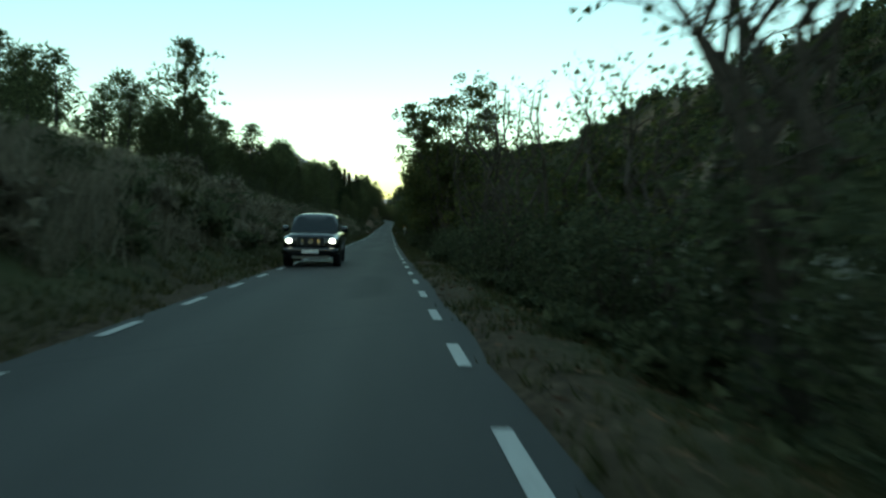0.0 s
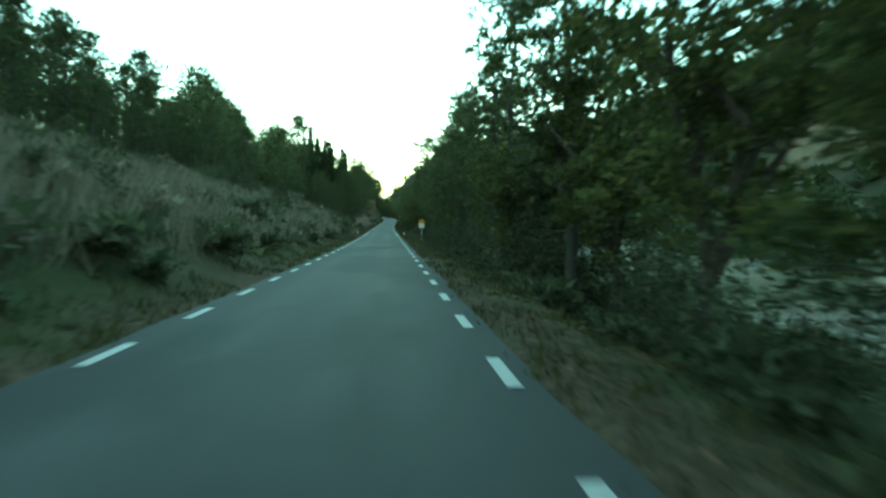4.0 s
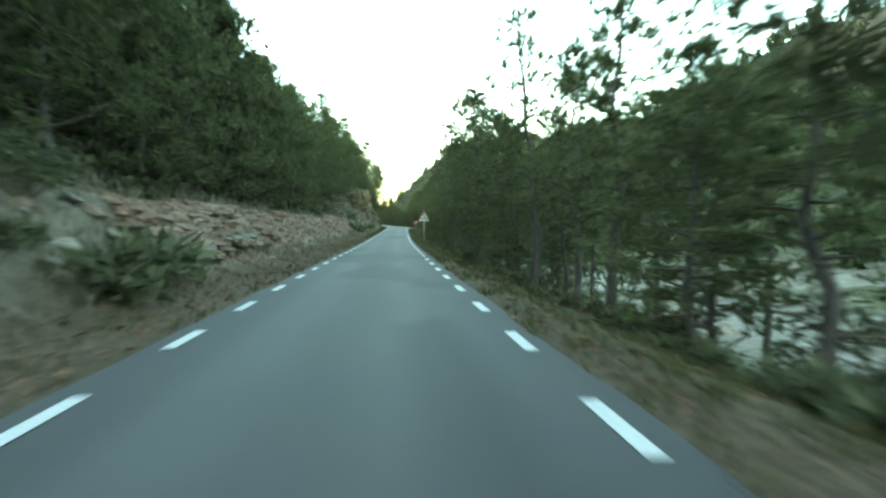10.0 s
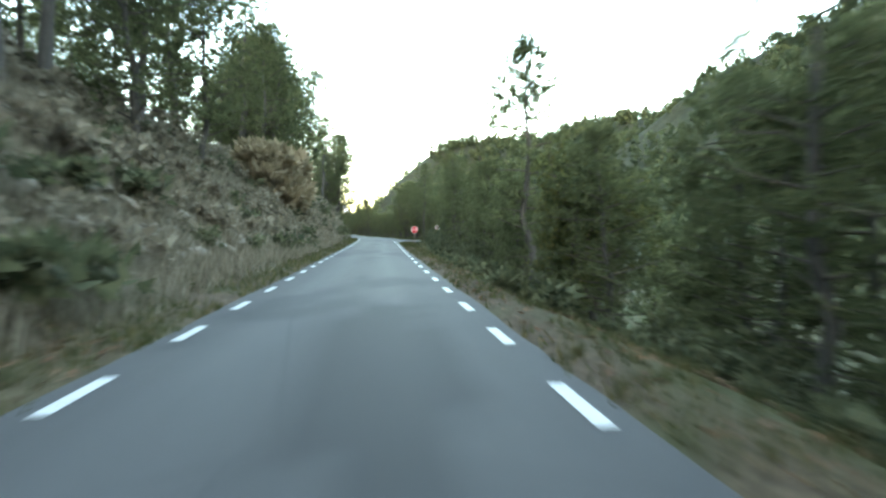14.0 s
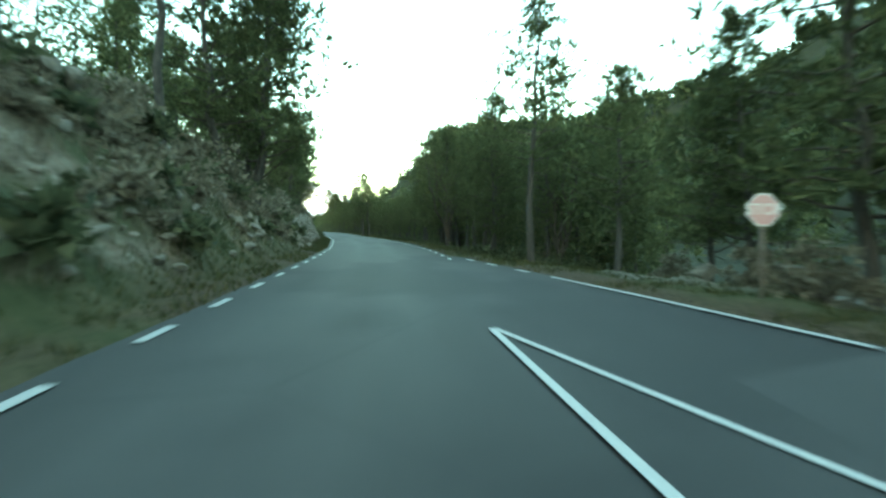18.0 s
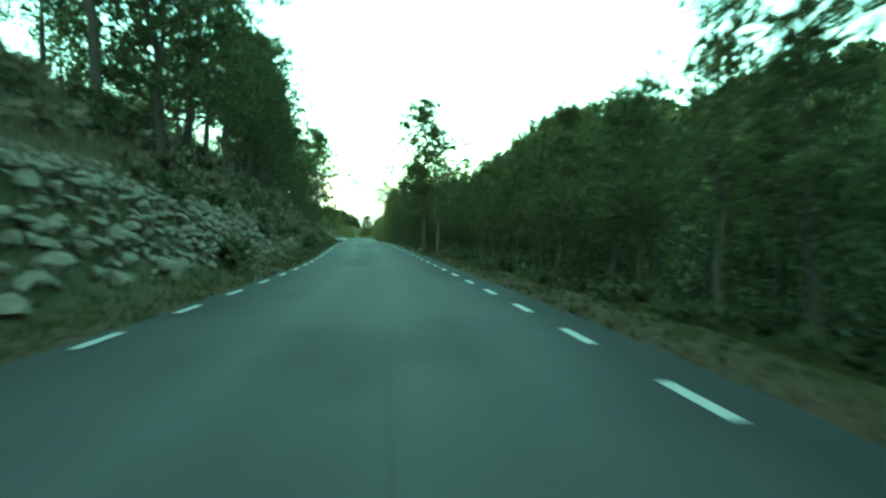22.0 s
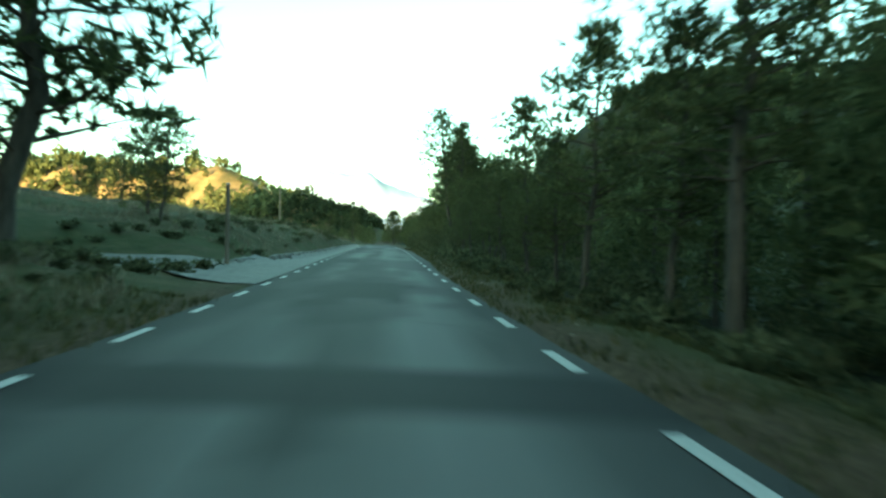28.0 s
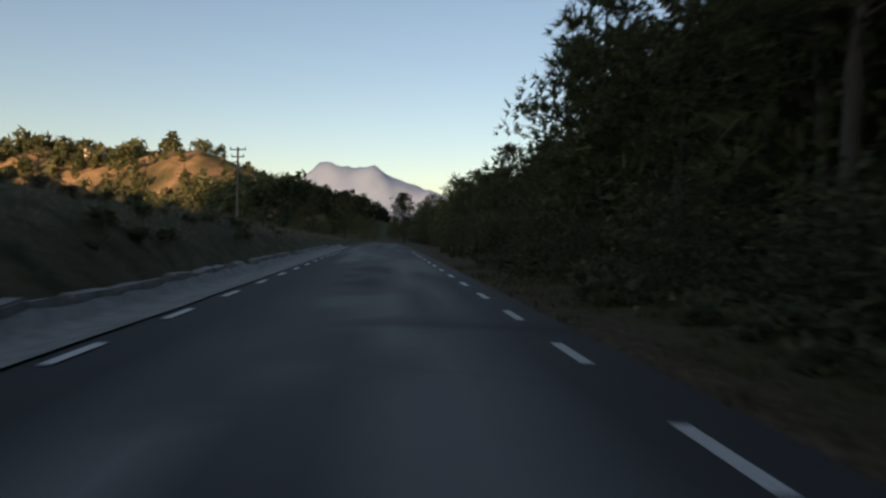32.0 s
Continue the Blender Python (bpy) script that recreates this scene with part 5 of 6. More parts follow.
def far_woods(name, label, seed, n, x0, x1, y0, y1, mat, size, clear):
    """Trees on the hills across the valley and ahead, too far off to count."""
    rng = np.random.default_rng(seed)
    x, y = rng.uniform(x0, x1, n), rng.uniform(y0, y1, n)
    bare = fbm(x * 0.03, y * 0.03, 65)
    e = x - rx(np.clip(y, -100, 890))
    keep = ((e > clear) | (e < -20) | (y > 640)) & ((bare < 0.56) | (rng.uniform(size=n) < 0.25))
    x, y = x[keep], y[keep]
    z = height(x, y)
    n, per = len(x), 36
    s = rng.uniform(1.6, 3.2, n) * size
    c = np.repeat(np.stack([x, y, z], -1), per, 0)
    ss = np.repeat(s, per)
    d = rng.normal(size=(n * per, 3))
    d /= np.linalg.norm(d, axis=1, keepdims=True)
    o = c + d * ss[:, None] * np.array([0.55, 0.55, 1.0]) + np.stack([0 * ss, 0 * ss, ss * 1.1], -1)
    t1 = rng.normal(size=(n * per, 3)) * (ss * 0.28)[:, None]
    t2 = rng.normal(size=(n * per, 3)) * (ss * 0.28)[:, None]
    v = np.stack([o - t1, o + t1, o + t2], 1).reshape(-1, 3)
    tagged(new(name, mesh_np(name, v, np.arange(3 * n * per).reshape(-1, 3), mat)), label, "woods", kind="stuff")


# needle colour carries the light: darker on shaded slopes, lighter on the sunlit hill
far_woods("hill_woods", "far pine woods and scrub on the hillsides", 9, 7200, 42, 230, -20, 900, NEEDLE_DARK, 1.0, 42)
far_woods("hill_woods", "dark pine woods on the hill ahead", 10, 1000, -40, 160, 600, 1000, NEEDLE_DARK, 1.0, 30)
far_woods("hill_woods", "golden sunlit pines on the ochre hill", 14, 1500, -330, -100, 690, 880, NEEDLE, 1.6, 30)
far_woods("hill_woods", "trees at the foot of the hill, shade painted in darker needles", 15, 260, -110, -62, 650, 760, NEEDLE_DARK, 1.1, 30)

# ---- stones ----
def rock_mesh(seed, flat=0.7, mat=STONE, name="stone"):
    bm = bmesh.new()
    bmesh.ops.create_icosphere(bm, subdivisions=2, radius=0.5)
    rng = np.random.default_rng(seed)
    planes = rng.normal(size=(7, 3))
    planes /= np.linalg.norm(planes, axis=1, keepdims=True)
    cut = rng.uniform(0.16, 0.36, 7)
    for v in bm.verts:
        p = np.array(v.co)
        for n, c in zip(planes, cut):
            over = p @ n - c
            if over > 0:
                p = p - n * over
        p = p * (1, 1, flat) + 0.012 * np.array(noise.noise_vector(Vector(p * 4 + seed)))
        v.co = p
    me = bpy.data.meshes.new(name)
    bm.to_mesh(me)
    bm.free()
    me.materials.append(mat)
    return me


STONES = [rock_mesh(s, f) for s, f in ((1, 0.85), (2, 0.6), (3, 0.75), (4, 0.5), (5, 0.7), (6, 0.9), (7, 0.4), (8, 0.65))]
SLABS = [rock_mesh(s, f, REDSTONE if s == 13 else STONE, "rock") for s, f in ((11, 0.7), (12, 0.55), (13, 0.75), (14, 0.8), (15, 0.6))]
Q = random.Random(21)


def strata_mesh(seed, mat):
    """A flat-bedded block with broken edges."""
    bm = bmesh.new()
    bmesh.ops.create_cube(bm, size=1.0)
    bmesh.ops.subdivide_edges(bm, edges=bm.edges[:], cuts=2, use_grid_fill=True)
    for v in bm.verts:
        k = Vector(noise.noise_vector(v.co * 1.9 + Vector((seed * 7.3, 0, 0))))
        v.co += k * 0.16
        if abs(v.co.x) + abs(v.co.y) + abs(v.co.z) > 1.1:
            v.co *= 0.86
    me = bpy.data.meshes.new("rock")
    bm.to_mesh(me)
    bm.free()
    me.materials.append(mat)
    return me


BEDS = [strata_mesh(s, REDSTONE if s in (1, 2, 3, 5, 6) else STONE) for s in range(1, 8)]


def bank_point(y, d):
    x = left_of(y, d)
    return x, float(height(np.array([x]), np.array([y]))[0])


def joined(parent, name, items, mat):
    """The stones past the ones that are picked out singly, as one part."""
    v, f, n = [], [], 0
    for me, m in items:
        a = np.array([m @ w.co for w in me.vertices])
        v.append(a)
        f += [tuple(i + n for i in p.vertices) for p in me.polygons]
        n += len(a)
    tagged(part(name, mesh_np(name, np.concatenate(v), f, mat), None, parent), kind="stuff")


def stone_row(label, name, piece, meshes, y0, y1, d_low, d_high, courses, size, chance, mat, thick=0.75, tilt=1.0):
    wall = thing(name, label, "wall" if "wall" in name else "rock")
    rest, n = [], 0
    for c in range(courses):
        y = y0 + Q.uniform(0, size)
        while y < y1:
            s = size * (0.5 + 1.3 * Q.random() ** 1.7)
            y += s * 0.8
            if Q.random() > chance:
                continue
            t = (c + Q.uniform(-0.3, 1.3)) / courses
            d = d_low + (d_high - d_low) * t * (1 if name != "stone_wall" else min(1, 0.6 + (y - y0) / 50))
            x, z = bank_point(y, d)
            m = pose(x + 0.06, y, z + 0.02, tilt * Q.uniform(-22, 22), tilt * (20 + Q.uniform(-25, 25)), tilt * Q.uniform(-40, 40)) @ Matrix.Diagonal((s * Q.uniform(0.6, 0.95), s * Q.uniform(0.85, 1.35), s * thick * Q.uniform(0.65, 1.35), 1))
            me = Q.choice(meshes)
            n += 1
            if n <= 290:
                ob = part(piece, me, None, wall)
                ob.matrix_basis = m
            else:
                rest.append((me, m))
    if rest:
        joined(wall, piece + "_fill", rest, mat)
    return wall


stone_row("dry stone retaining wall of rough grey limestone in the bank", "stone_wall", "stone", STONES, 292.5, 344, 1.55, 2.75, 10, 0.34, 0.97, STONE)
for i in range(16):
    y = 298 + i * 2.2 + Q.uniform(-0.8, 0.8)
    x, z = bank_point(y, Q.uniform(1.25, 1.6))
    ob = tagged(new("boulder", Q.choice(STONES[:3])), "large grey boulder at the foot of the dry wall", "stone", "boulders at the wall")
    s = Q.uniform(0.5, 0.95)
    ob.matrix_basis = pose(x, y, z + s * 0.12, Q.uniform(-20, 20), Q.uniform(-20, 20), Q.uniform(0, 360)) @ Matrix.Diagonal((s * 0.8, s * 1.1, s, 1))
stone_row("layered pale and reddish rock cutting beside the verge", "rock_cutting", "rock", BEDS, 150, 201, 2.2, 2.95, 13, 0.66, 0.95, REDSTONE, 0.3, 0.16)
stone_row("broken pale rock outcrop in the bank", "rock_outcrop", "rock", SLABS, 113, 150, 1.7, 3.4, 6, 0.5, 0.26, STONE)
stone_row("old collapsed stone terrace on the slope", "stone_terrace", "stone", STONES, 203, 226, 1.5, 3.2, 6, 0.38, 0.4, STONE)
stone_row("low dry stone wall half hidden in grass", "stone_terrace", "stone", STONES, 247, 258, 1.4, 2.05, 5, 0.38, 0.9, STONE)
stone_row("crumbling stony bank below the pines", "stony_bank", "stone", STONES, 252, 298, 1.2, 4.2, 7, 0.34, 0.3, STONE)
stone_row("tumbled grey stones on the grassy bank", "stone_heap", "stone", STONES, 344, 356, 1.4, 3.2, 6, 0.42, 0.4, STONE)
for i in range(110):
    y = Q.uniform(110, 400)
    x, z = bank_point(y, Q.uniform(1.2, 3.6))
    ob = tagged(new("stone", Q.choice(STONES)), "loose pale limestone lying on the bank", "stone", "loose stones")
    s = Q.uniform(0.1, 0.26)
    ob.matrix_basis = pose(x, y, z + s * 0.1, Q.uniform(-20, 20), Q.uniform(-20, 20), Q.uniform(0, 360)) @ Matrix.Diagonal((s, s * 1.2, s, 1))
for x, y, s in ((-6.05, 381.6, 0.32), (-5.7, 381.0, 0.2), (-2.95, 359.6, 0.55), (-10.2, 405, 0.35)):
    z = float(height(np.array([x]), np.array([y]))[0])
    ob = tagged(new("boulder", STONES[0]), "whitish boulder on the gravel verge", "stone")
    ob.matrix_basis = pose(x, y, z + s * 0.15, 8, 12, 40) @ Matrix.Diagonal((s, s * 1.1, s, 1))
for i in range(60):
    y = Q.uniform(285, 470)
    x = right_of(y, Q.uniform(0.1, 1.6))
    z = float(height(np.array([x]), np.array([y]))[0])
    ob = tagged(new("stone", Q.choice(STONES)), "small stone on the gravel verge", "stone", "loose stones")
    s = Q.uniform(0.06, 0.16)
    ob.matrix_basis = pose(x, y, z + s * 0.1, 0, 0, Q.uniform(0, 360)) @ Matrix.Diagonal((s, s, s, 1))
# pale rocks across the valley
for i in range(70):
    y = Q.uniform(60, 240)
    x = right_of(y, Q.uniform(12, 60))
    z = float(height(np.array([x]), np.array([y]))[0])
    ob = tagged(new("valley_rock", Q.choice(SLABS[:2])), "large pale rock on the valley floor", "rock", "valley rocks")
    s = Q.uniform(0.8, 3.2)
    ob.matrix_basis = pose(x, y, z + s * 0.1, Q.uniform(-15, 15), Q.uniform(-15, 15), Q.uniform(0, 360)) @ Matrix.Diagonal((s, s, s, 1))


for x, y, q in ((9.2, 271.2, 1.5), (10.8, 272.4, 2.0), (8.2, 273.6, 1.1), (12.4, 271.0, 1.7), (11.6, 274.6, 1.4), (13.8, 273.5, 1.8)):
    z = float(height(np.array([x]), np.array([y]))[0])
    ob = tagged(new("valley_rock", Q.choice(SLABS[:2])), "large pale ochre rock behind the old sign", "rock", "valley rocks")
    ob.matrix_basis = pose(x, y, z + q * 0.2, Q.uniform(-15, 15), Q.uniform(-15, 15), Q.uniform(0, 360)) @ Matrix.Diagonal((q, q, q, 1))
ruin = thing("ruined_wall", "dark tumbled blocks of an old wall on the bank", "wall")
for y, d, up, q in ((271.2, 3.9, 0.2, 0.8), (271.9, 4.0, 0.2, 0.75), (272.6, 4.0, 0.25, 0.9), (273.4, 4.1, 0.2, 0.8), (271.6, 4.0, 0.75, 0.6), (272.9, 4.1, 0.8, 0.7)):
    x, z = bank_point(y, d)
    part("stone", Q.choice(STONES[:3]), None, ruin).matrix_basis = pose(x, y, z + up, Q.uniform(-8, 8), Q.uniform(-8, 8), Q.uniform(-20, 20)) @ Matrix.Diagonal((q, q * 1.1, q, 1))


# ---- small built things ----
def box(bm, x0, x1, y0, y1, z0, z1, bevel=0.0):
    r = bmesh.ops.create_cube(bm, size=1)
    for v in r["verts"]:
        v.co = ((x0 + x1) / 2 + v.co.x * (x1 - x0), (y0 + y1) / 2 + v.co.y * (y1 - y0), (z0 + z1) / 2 + v.co.z * (z1 - z0))
    if bevel:
        es = list({e for v in r["verts"] for e in v.link_edges})
        bmesh.ops.bevel(bm, geom=es, offset=bevel, segments=2, affect="EDGES")


def boxed(*a, bevel=0.0):
    bm = bmesh.new()
    box(bm, *a, bevel=bevel)
    return bm


def cyl(r0, r1, z0, z1, n=14, at=(0, 0)):
    bm = bmesh.new()
    v, f = tube([(at[0], at[1], z0), (at[0], at[1], (z0 + z1) / 2), (at[0], at[1], z1)], [r0, (r0 + r1) / 2, r1], n)
    vs = [bm.verts.new(p) for p in v]
    for q in f:
        bm.faces.new([vs[i] for i in q])
    bm.faces.new(vs[:n][::-1])
    bm.faces.new(vs[-n:])
    return bm


def plate(points, y0, y1, bevel=0.004):
    """A flat plate in the xz plane, between two depths."""
    bm = bmesh.new()
    vs = [bm.verts.new((x, y0, z)) for x, z in points]
    face = bm.faces.new(vs)
    r = bmesh.ops.extrude_face_region(bm, geom=[face])
    bmesh.ops.translate(bm, verts=[v for v in r["geom"] if isinstance(v, bmesh.types.BMVert)], vec=(0, y1 - y0, 0))
    bmesh.ops.recalc_face_normals(bm, faces=bm.faces)
    return bm


def rounded(points, r, n=4):
    """A convex outline with rounded corners."""
    out, m = [], len(points)
    for i, p in enumerate(points):
        a, p, b = (Vector(q) for q in (points[i - 1], p, points[(i + 1) % m]))
        u, w = (a - p).normalized() * r, (b - p).normalized() * r
        for k in range(n + 1):
            t = k / n
            out.append(tuple((p + u) * (1 - t) ** 2 + p * 2 * t * (1 - t) + (p + w) * t * t))
    return out


def rect(x0, x1, z0, z1):
    return [(x0, z0), (x1, z0), (x1, z1), (x0, z1)]


def ngon(n, r, cz, turn=0.0):
    return [(r * math.cos(turn + 2 * math.pi * k / n), cz + r * math.sin(turn + 2 * math.pi * k / n)) for k in range(n)]


def letters(text, size, mat, parent, x, y, z, name="lettering"):
    cu = bpy.data.curves.new(name, "FONT")
    cu.body, cu.size, cu.align_x, cu.align_y, cu.extrude = text, size, "CENTER", "CENTER", 0.001
    ob = bpy.data.objects.new(name, cu)
    scene.collection.objects.link(ob)
    bpy.context.view_layer.update()
    me = bpy.data.meshes.new_from_object(ob.evaluated_get(bpy.context.evaluated_depsgraph_get()))
    bpy.data.objects.remove(ob)
    me.materials.clear()
    me.materials.append(mat)
    o = part(name, me, None, parent)
    o.matrix_basis = pose(x, y, z, 90, 0, 0)
    return o


def stand(ob, x, y, turn=0.0, sink=0.0):
    z = float(height(np.array([x]), np.array([y]))[0])
    if sink is None:
        z = float(rz(y))
        sink = 0
    ob.matrix_basis = pose(x, y, z - sink, 0, 0, turn)


def warning_sign(x, y):
    s = thing("warning_sign", "red and white triangular warning sign on a grey steel post", "road sign")
    part("post", cyl(0.045, 0.045, -0.3, 2.75), GALV, s, "galvanised steel post", True)
    h = 0.90 * math.sqrt(3) / 2
    tri = [(-0.45, 0), (0.45, 0), (0, h)]
    up = lambda pts, k: [(a * k, 1.95 + h / 3 + (b - h / 3) * k) for a, b in pts]
    part("back_plate", plate(rounded(up(tri, 1.0), 0.06), -0.052, -0.046), SIGN_WHITE, s, "white reflective plate")
    part("border", plate(rounded(up(tri, 0.97), 0.055), -0.056, -0.052), SIGN_RED, s, "red border")
    part("field", plate(rounded(up(tri, 0.72), 0.03), -0.060, -0.056), SIGN_WHITE, s, "white field")
    part("exclamation_bar", plate([(-0.045, 2.53 - 0.08), (-0.028, 2.15), (0.028, 2.15), (0.045, 2.45), (0.0, 2.48)], -0.064, -0.060), SIGN_BLACK, s)
    part("exclamation_dot", plate(ngon(12, 0.04, 2.08), -0.064, -0.060), SIGN_BLACK, s)
    under = part("under_plate", plate(rounded(rect(-0.44, 0.44, 1.74, 1.9), 0.02), -0.056, -0.05), SIGN_WHITE, s, "white plate with dark bars of writing")
    for a, b in ((-0.38, -0.06), (0.0, 0.36)):
        part("writing_bar", plate(rect(a, b, 1.79, 1.85), -0.06, -0.056), SIGN_BLACK, under)
    stand(s, x, y, -4, -0.13)


def stop_sign(x, y, faded=False, top=2.35, r=0.36):
    s = thing("stop_sign", "sun-bleached pale octagonal stop sign" if faded else "bright red octagonal stop sign on a rusty dark post", "road sign")
    part("post", cyl(0.04, 0.04, -0.4, top), WOODPOLE, s, "dark round post", True)
    cz = top - r
    part("plate", plate(ngon(8, r, cz, math.pi / 8), -0.05, -0.043), SIGN_WHITE, s, "white rim")
    part("field", plate(ngon(8, r * 0.92, cz, math.pi / 8), -0.054, -0.05), SIGN_PALE if faded else SIGN_RED, s, "faded pink field" if faded else "red field")
    letters("STOP", 0.26, SIGN_WHITE, s, 0, -0.056, cz)
    stand(s, x, y, 12 if not faded else -2)


def km_sign(x, y):
    s = thing("kilometre_sign", "kilometre sign with an orange panel over a white one", "road sign")
    part("post", boxed(-0.04, 0.04, -0.03, 0.03, -0.3, 2.05, bevel=0.008), GALV, s, "grey steel post")
    top = part("road_panel", plate(rounded(rect(-0.26, 0.26, 1.72, 1.98), 0.03), -0.05, -0.035), SIGN_YELLOW, s, "orange panel with dark bars")
    part("writing_bar", plate(rect(-0.19, 0.19, 1.81, 1.9), -0.054, -0.05), SIGN_BLACK, top)
    low = part("number_panel", plate(rounded(rect(-0.24, 0.24, 1.24, 1.7), 0.03), -0.05, -0.035), SIGN_YELLOW, s, "white panel with an orange rim")
    part("field", plate(rounded(rect(-0.22, 0.22, 1.26, 1.68), 0.025), -0.054, -0.05), SIGN_WHITE, low)
    part("writing_bar", plate(rect(-0.09, 0.09, 1.56, 1.62), -0.058, -0.054), SIGN_BLACK, low)
    letters("2", 0.32, SIGN_BLACK, low, 0, -0.058, 1.4)
    stand(s, x, y, -3)


def marker_post(x, y, turn):
    s = thing("marker_stone", "round-topped white marker post with a red foot", "marker post")
    prof = [(0.11, -0.2), (0.11, 0.2), (0.105, 0.34), (0.09, 0.42), (0.05, 0.47), (0.001, 0.485)]
    part("head", tube_mesh("head", prof[1:], SIGN_WHITE), None, s, "white painted head")
    part("foot", tube_mesh("foot", [(0.112, -0.2), (0.112, 0.1), (0.112, 0.21)], SIGN_RED), None, s, "red painted foot")
    part("reflector", plate(rect(-0.03, 0.03, 0.28, 0.34), -0.118, -0.108), SIGN_BLACK, s)
    stand(s, x, y, turn)
    s.matrix_basis = s.matrix_basis @ Matrix.Diagonal((0.7, 0.7, 0.72, 1))


def tube_mesh(name, prof, mat):
    v, f = tube([(0, 0, z) for r, z in prof], [r for r, z in prof], 16)
    return mesh_np(name, v, f, mat, True)


def plaque(x, y, turn, w=0.33, h=0.25, pole=1.0):
    s = thing("plaque", "small pale notice plate on a thin stake in the bank", "sign")
    part("stake", cyl(0.02, 0.02, -0.2, pole), GALV, s)
    part("plate", plate(rounded(rect(-w / 2, w / 2, pole - h, pole), 0.02), -0.03, -0.024), SIGN_WHITE, s)
    part("writing_bar", plate(rect(-w * 0.35, w * 0.35, pole - h * 0.62, pole - h * 0.45), -0.034, -0.03), SIGN_BLACK, s)
    stand(s, x, y, turn)


def wooden_pole(x, y, h, r=0.09):
    s = thing("pole", "weathered grey wooden pole at the field entrance", "pole")
    part("shaft", cyl(r, r * 0.8, -0.4, h, 12), WOODPOLE, s)
    part("cap", cyl(r * 0.85, r * 0.6, h, h + 0.05, 12), GALV, s)
    stand(s, x, y)


def pylon(x, y, h):
    s = thing("power_pole", "tall dark power-line pole with crossarms and insulators", "pole")
    part("mast", cyl(0.28, 0.16, -0.5, h, 10), WOODPOLE, s)
    for z, w in ((h - 0.4, 1.5), (h - 1.7, 1.2)):
        arm = part("crossarm", boxed(-w, w, -0.09, 0.09, z - 0.1, z + 0.1, bevel=0.01), WOODPOLE, s)
        for k in (-1, 0, 1):
            part("insulator", cyl(0.09, 0.06, z + 0.1, z + 0.5, 8, (k * w * 0.9, 0)), GLASS, arm)
    part("step_bracket", boxed(-0.35, 0.35, -0.05, 0.05, h - 3.6, h - 3.45), GALV, s)
    stand(s, x, y)


def house(x, y, w, d, h, turn):
    s = thing("house", "distant pale rendered house with a tiled roof", "house", "houses on the far hill")
    part("wall", boxed(-w / 2, w / 2, -d / 2, d / 2, -2, h), WALLPAINT, s)
    bm = bmesh.new()
    pts = [(-w / 2 - .4, -d / 2 - .4, h), (w / 2 + .4, -d / 2 - .4, h), (w / 2 + .4, d / 2 + .4, h), (-w / 2 - .4, d / 2 + .4, h), (-w / 2 - .4, 0, h + d * .28), (w / 2 + .4, 0, h + d * .28)]
    vs = [bm.verts.new(p) for p in pts]
    for q in ((0, 1, 5, 4), (2, 3, 4, 5), (0, 4, 3), (1, 2, 5), (3, 2, 1, 0)):
        bm.faces.new([vs[i] for i in q])
    part("roof", bm, ROOFTILE, s, "reddish tiled roof")
    for k in range(3):
        cx = -w / 3 + k * w / 3
        win = part("window", plate(rect(cx - .5, cx + .5, h * .4, h * .75), -d / 2 - .06, -d / 2 - .01), PLASTIC, s)
        part("sill", boxed(cx - .6, cx + .6, -d / 2 - .2, -d / 2, h * .4 - .12, h * .4), WALLPAINT, win)
    stand(s, x, y, turn)


km_sign(2.42, 109.9)
warning_sign(1.55, 199.4)
stop_sign(2.74, 257.6, False, 1.64, 0.34)
stop_sign(5.9, 267.3, True, 1.7, 0.28)
marker_post(0.95, 120.0, 5)
marker_post(-4.35, 123.4, -5)
plaque(-12.6, 357.7, 20, 0.45, 0.35, 0.7)
plaque(left_of(118, 4.2), 118, 10, 0.3, 0.38, 1.1)
wooden_pole(-21.6, 425.8, 2.9)
pylon(-64, 567, 17.5)
for x, y, w, d, h, t in ((-120, 745, 12, 8, 5, 15), (-135, 770, 9, 7, 4.5, -10), (-103, 735, 8, 7, 4, 30), (-245, 812, 10, 8, 6, 5)):
    house(x, y, w, d, h, t)


def block_stack(x, y):
    s = thing("block_stack", "stack of pale stone blocks in the quarry yard", "blocks")
    for r in range(3):
        for c in range(4 - r):
            part("block", boxed(c * 1.25 + r * 0.5, c * 1.25 + 1.2 + r * 0.5, 0, 1.2, r * 0.7, r * 0.7 + 0.68, bevel=0.03), CONCRETE, s)
    stand(s, x, y, 12, 0.1)


block_stack(22, 143)
block_stack(27, 158)


# ---- the oncoming car ----
def loft(sections, n=20, power=3.2):
    """A closed body through rounded sections: y, half width, bottom, top."""
    bm = bmesh.new()
    rings = []
    for y, w, z0, z1 in sections:
        ring = []
        for k in range(n):
            a = 2 * math.pi * (k + 0.5) / n
            c, s = math.cos(a), math.sin(a)
            ring.append(bm.verts.new((w * math.copysign(abs(c) ** (2 / power), c), y, (z0 + z1) / 2 + (z1 - z0) / 2 * math.copysign(abs(s) ** (2 / power), s))))
        rings.append(ring)
    for a, b in zip(rings, rings[1:]):
        for k in range(n):
            bm.faces.new((a[k], a[(k + 1) % n], b[(k + 1) % n], b[k]))
    bm.faces.new(rings[0][::-1])
    bm.faces.new(rings[-1])
    bmesh.ops.recalc_face_normals(bm, faces=bm.faces)
    return bm


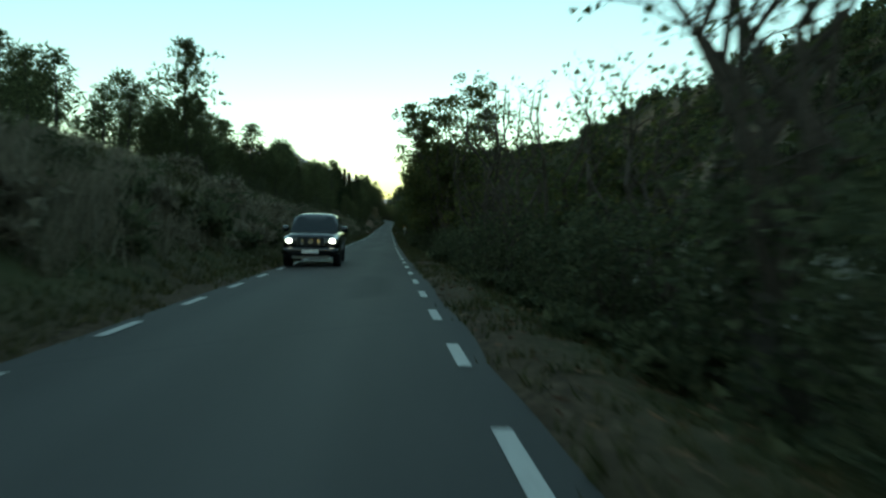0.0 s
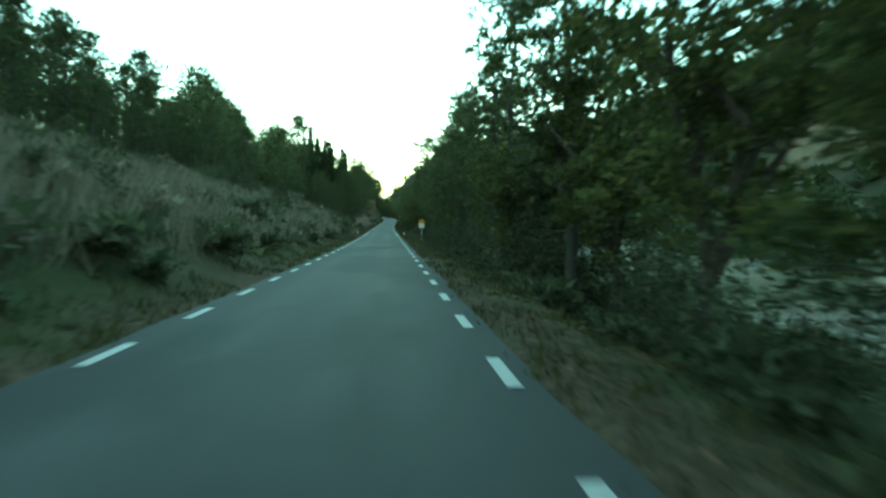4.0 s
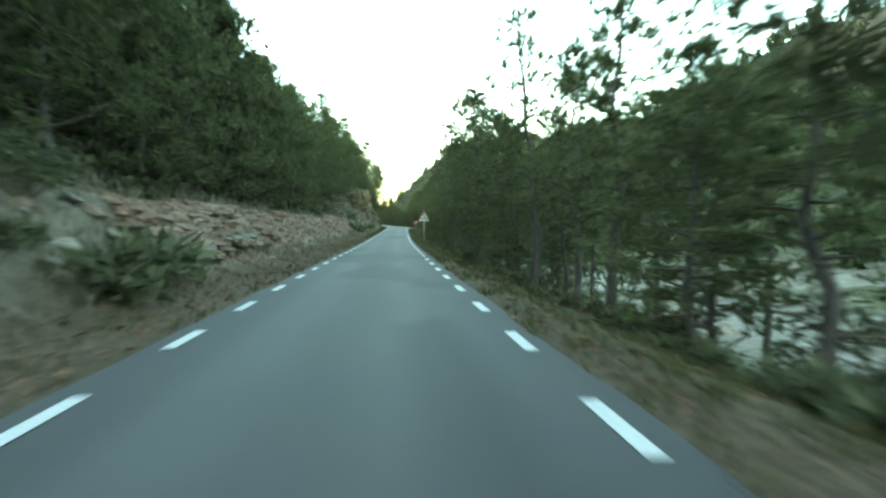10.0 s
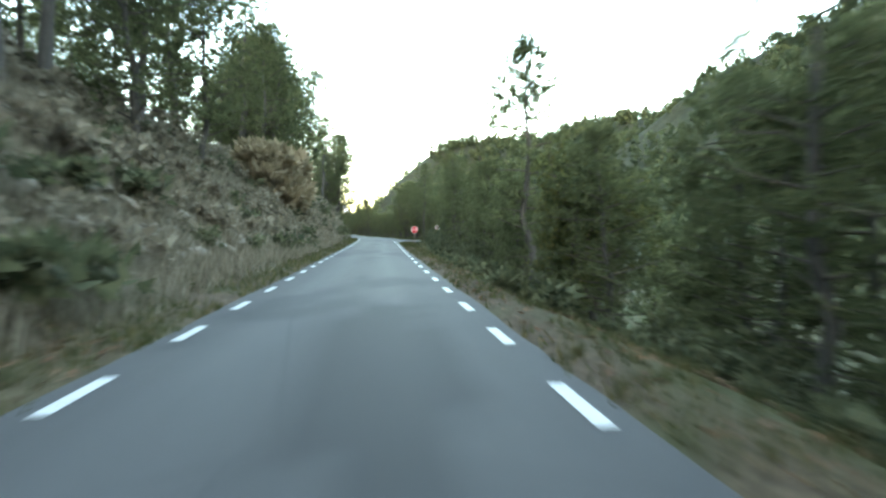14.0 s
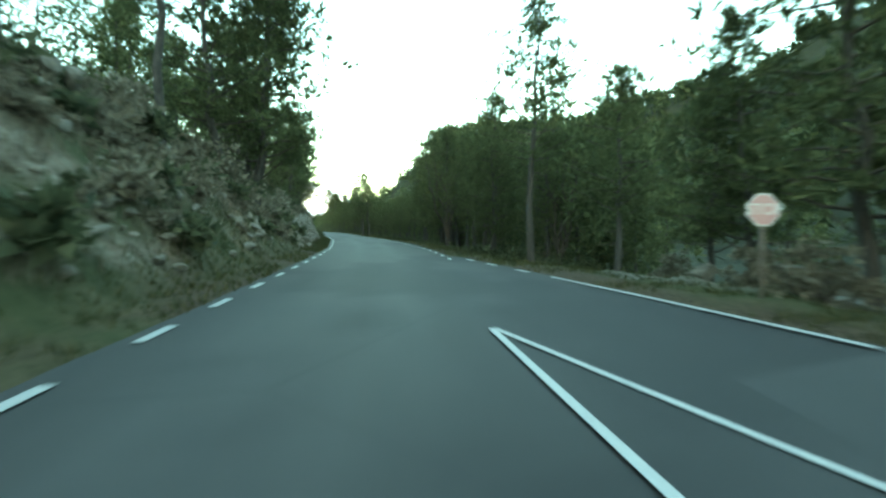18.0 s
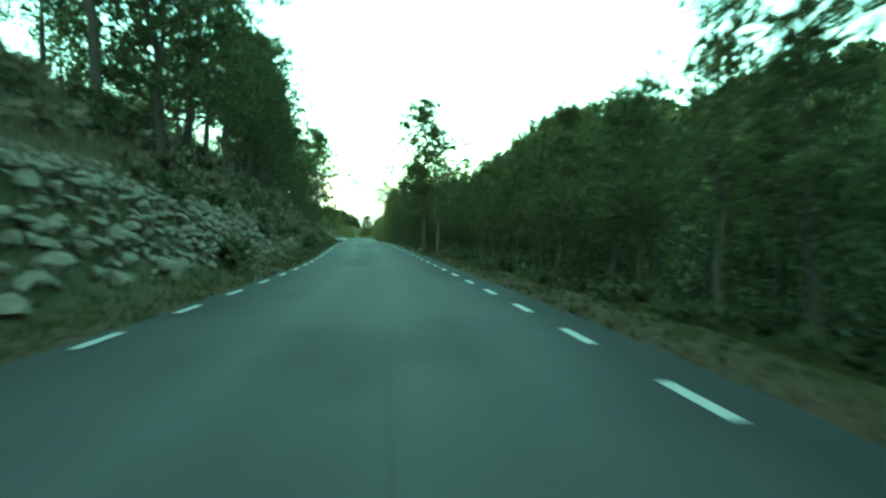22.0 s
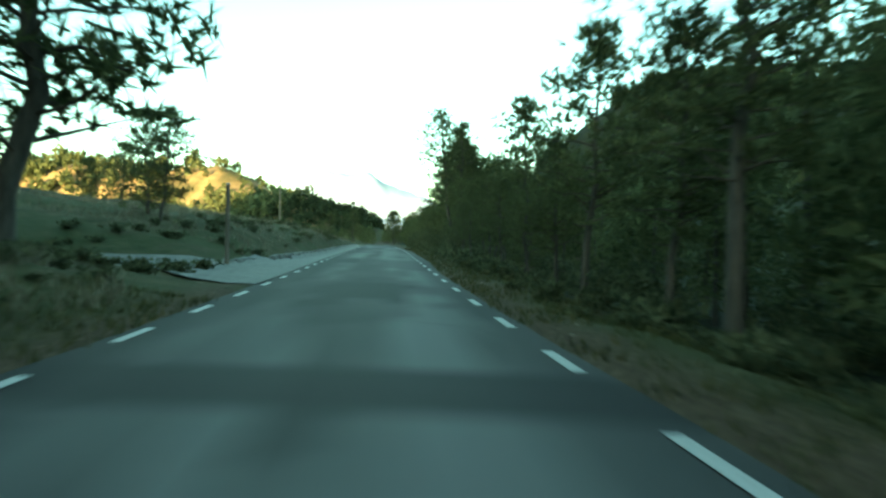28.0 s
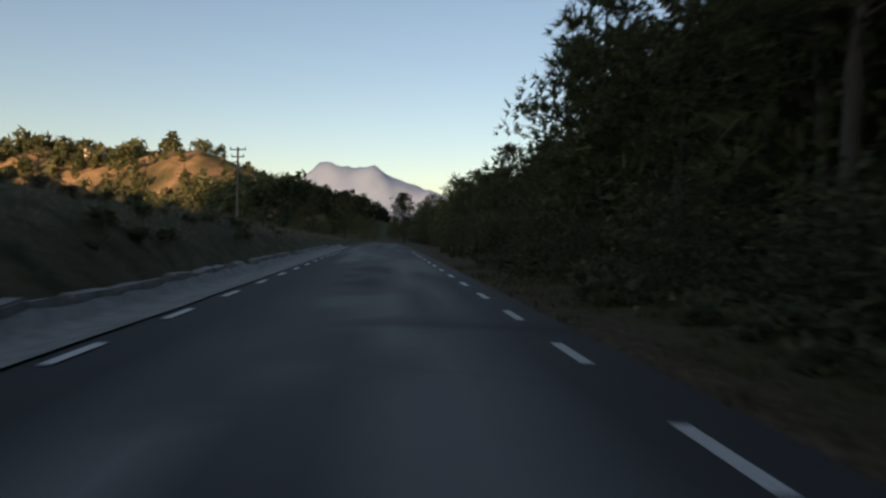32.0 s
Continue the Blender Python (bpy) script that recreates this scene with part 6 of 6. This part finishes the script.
def ring_mesh(r, hole, w, n=28):
    bm = bmesh.new()
    prof = [(hole, -w / 2), (r * 0.94, -w / 2), (r, -w * 0.3), (r, w * 0.3), (r * 0.94, w / 2), (hole, w / 2)]
    rows = [[bm.verts.new((x, q * math.cos(2 * math.pi * k / n), q * math.sin(2 * math.pi * k / n))) for k in range(n)] for q, x in prof]
    for a, b in zip(rows, rows[1:] + rows[:1]):
        for k in range(n):
            bm.faces.new((a[k], a[(k + 1) % n], b[(k + 1) % n], b[k]))
    bmesh.ops.recalc_face_normals(bm, faces=bm.faces)
    return bm


def suv(x, y, turn):
    s = thing("car", "black off-road car with lit headlights and chrome grille on the road", "car")
    part("body", loft([(-2.3, 0.74, 0.42, 0.98), (-2.22, 0.86, 0.36, 1.06), (-1.9, 0.92, 0.33, 1.12), (-1.0, 0.93, 0.33, 1.17), (0.6, 0.93, 0.34, 1.17), (1.9, 0.92, 0.36, 1.17), (2.25, 0.88, 0.4, 1.12), (2.33, 0.8, 0.46, 1.0)], 24, 4.5), CARPAINT, s, "glossy black body", True)
    part("cabin", loft([(-1.15, 0.80, 1.08, 1.16), (-0.45, 0.76, 1.06, 1.72), (0.2, 0.74, 1.06, 1.79), (1.7, 0.73, 1.06, 1.77), (2.1, 0.70, 1.06, 1.62), (2.25, 0.72, 1.06, 1.2)], 24, 4.0), CARPAINT, s, "black cabin", True)
    bm = bmesh.new()
    vs = [bm.verts.new(p) for p in ((-0.7, -1.13, 1.18), (0.7, -1.13, 1.18), (0.6, -0.52, 1.66), (-0.6, -0.52, 1.66))]
    bm.faces.new(vs)
    part("windscreen", bm, GLASS, s, "dark windscreen")
    for k in (-1, 1):
        for a, b in ((-0.5, 0.35), (0.42, 1.3), (1.37, 2.0)):
            bm = bmesh.new()
            vs = [bm.verts.new((k * px, py, pz)) for px, py, pz in ((0.795, a - 0.1, 1.2), (0.795, b, 1.2), (0.765, b, 1.62), (0.765, a + 0.16, 1.62))]
            bm.faces.new(vs)
            part("side_window", bm, GLASS, s)
        lamp = part("headlight", loft([(-2.31, 0.12, 0.8, 0.98), (-2.2, 0.19, 0.76, 1.03), (-2.0, 0.2, 0.8, 1.06)], 14, 3), CHROME, s, "chrome headlight surround", True)
        lamp.location.x = k * 0.68
        part("lens", loft([(-2.345, 0.07, 0.84, 0.95), (-2.30, 0.1, 0.81, 0.97)], 14, 2.4), LAMP, lamp, "lit lens", True)
        part("fog_lamp", boxed(k * 0.62 - 0.09, k * 0.62 + 0.09, -2.33, -2.24, 0.5, 0.6, bevel=0.02), CHROME, s)
        part("mirror", loft([(-0.75, 0.09, 1.16, 1.32), (-0.62, 0.12, 1.14, 1.36), (-0.55, 0.1, 1.16, 1.34)], 12, 3), CARPAINT, s, "black door mirror", True).location.x = k * 1.0
        part("roof_rail", boxed(k * 0.62 - 0.025, k * 0.62 + 0.025, -0.2, 1.6, 1.81, 1.85, bevel=0.01), CHROME, s, "silver roof rail")
        for wy in (-1.45, 1.4):
            wheel = part("wheel", ring_mesh(0.4, 0.24, 0.25), TYRE, s, "black tyre", True)
            wheel.location = (k * 0.8, wy, 0.4)
            part("rim", ring_mesh(0.25, 0.17, 0.2), CHROME, wheel, "silver rim")
            for q in range(6):
                sp = part("spoke", boxed(-0.09, 0.09, -0.03, 0.03, 0.0, 0.2, bevel=0.01), CHROME, wheel)
                sp.rotation_euler = (q * math.pi / 3, 0, 0)
    grille = part("grille", boxed(-0.42, 0.42, -2.36, -2.26, 0.72, 1.0, bevel=0.02), PLASTIC, s, "black grille")
    for a, b in ((-0.36, -0.16), (0.16, 0.36)):
        part("grille_bar", boxed(a + 0.05, b - 0.05, -2.39, -2.355, 0.76, 0.97, bevel=0.015), CHROME, grille, "chrome bar")
    part("badge", plate(ngon(16, 0.09, 0.87), -2.395, -2.37), CHROME, grille, "round chrome emblem")
    part("bumper", loft([(-2.42, 0.7, 0.46, 0.64), (-2.36, 0.84, 0.42, 0.7), (-2.15, 0.94, 0.4, 0.7)], 20, 3.6), CARPAINT, s, "black bumper", True)
    part("number_plate", boxed(-0.26, 0.26, -2.445, -2.41, 0.5, 0.61), SIGN_WHITE, s, "white plate with a plain bar")
    part("skid_plate", boxed(-0.6, 0.6, -2.34, -2.1, 0.32, 0.42, bevel=0.03), GALV, s)
    s.matrix_basis = pose(x, y, float(rz(y)) + 0.01, 0, 0, turn)


suv(-2.45, 22.8, 2.0)
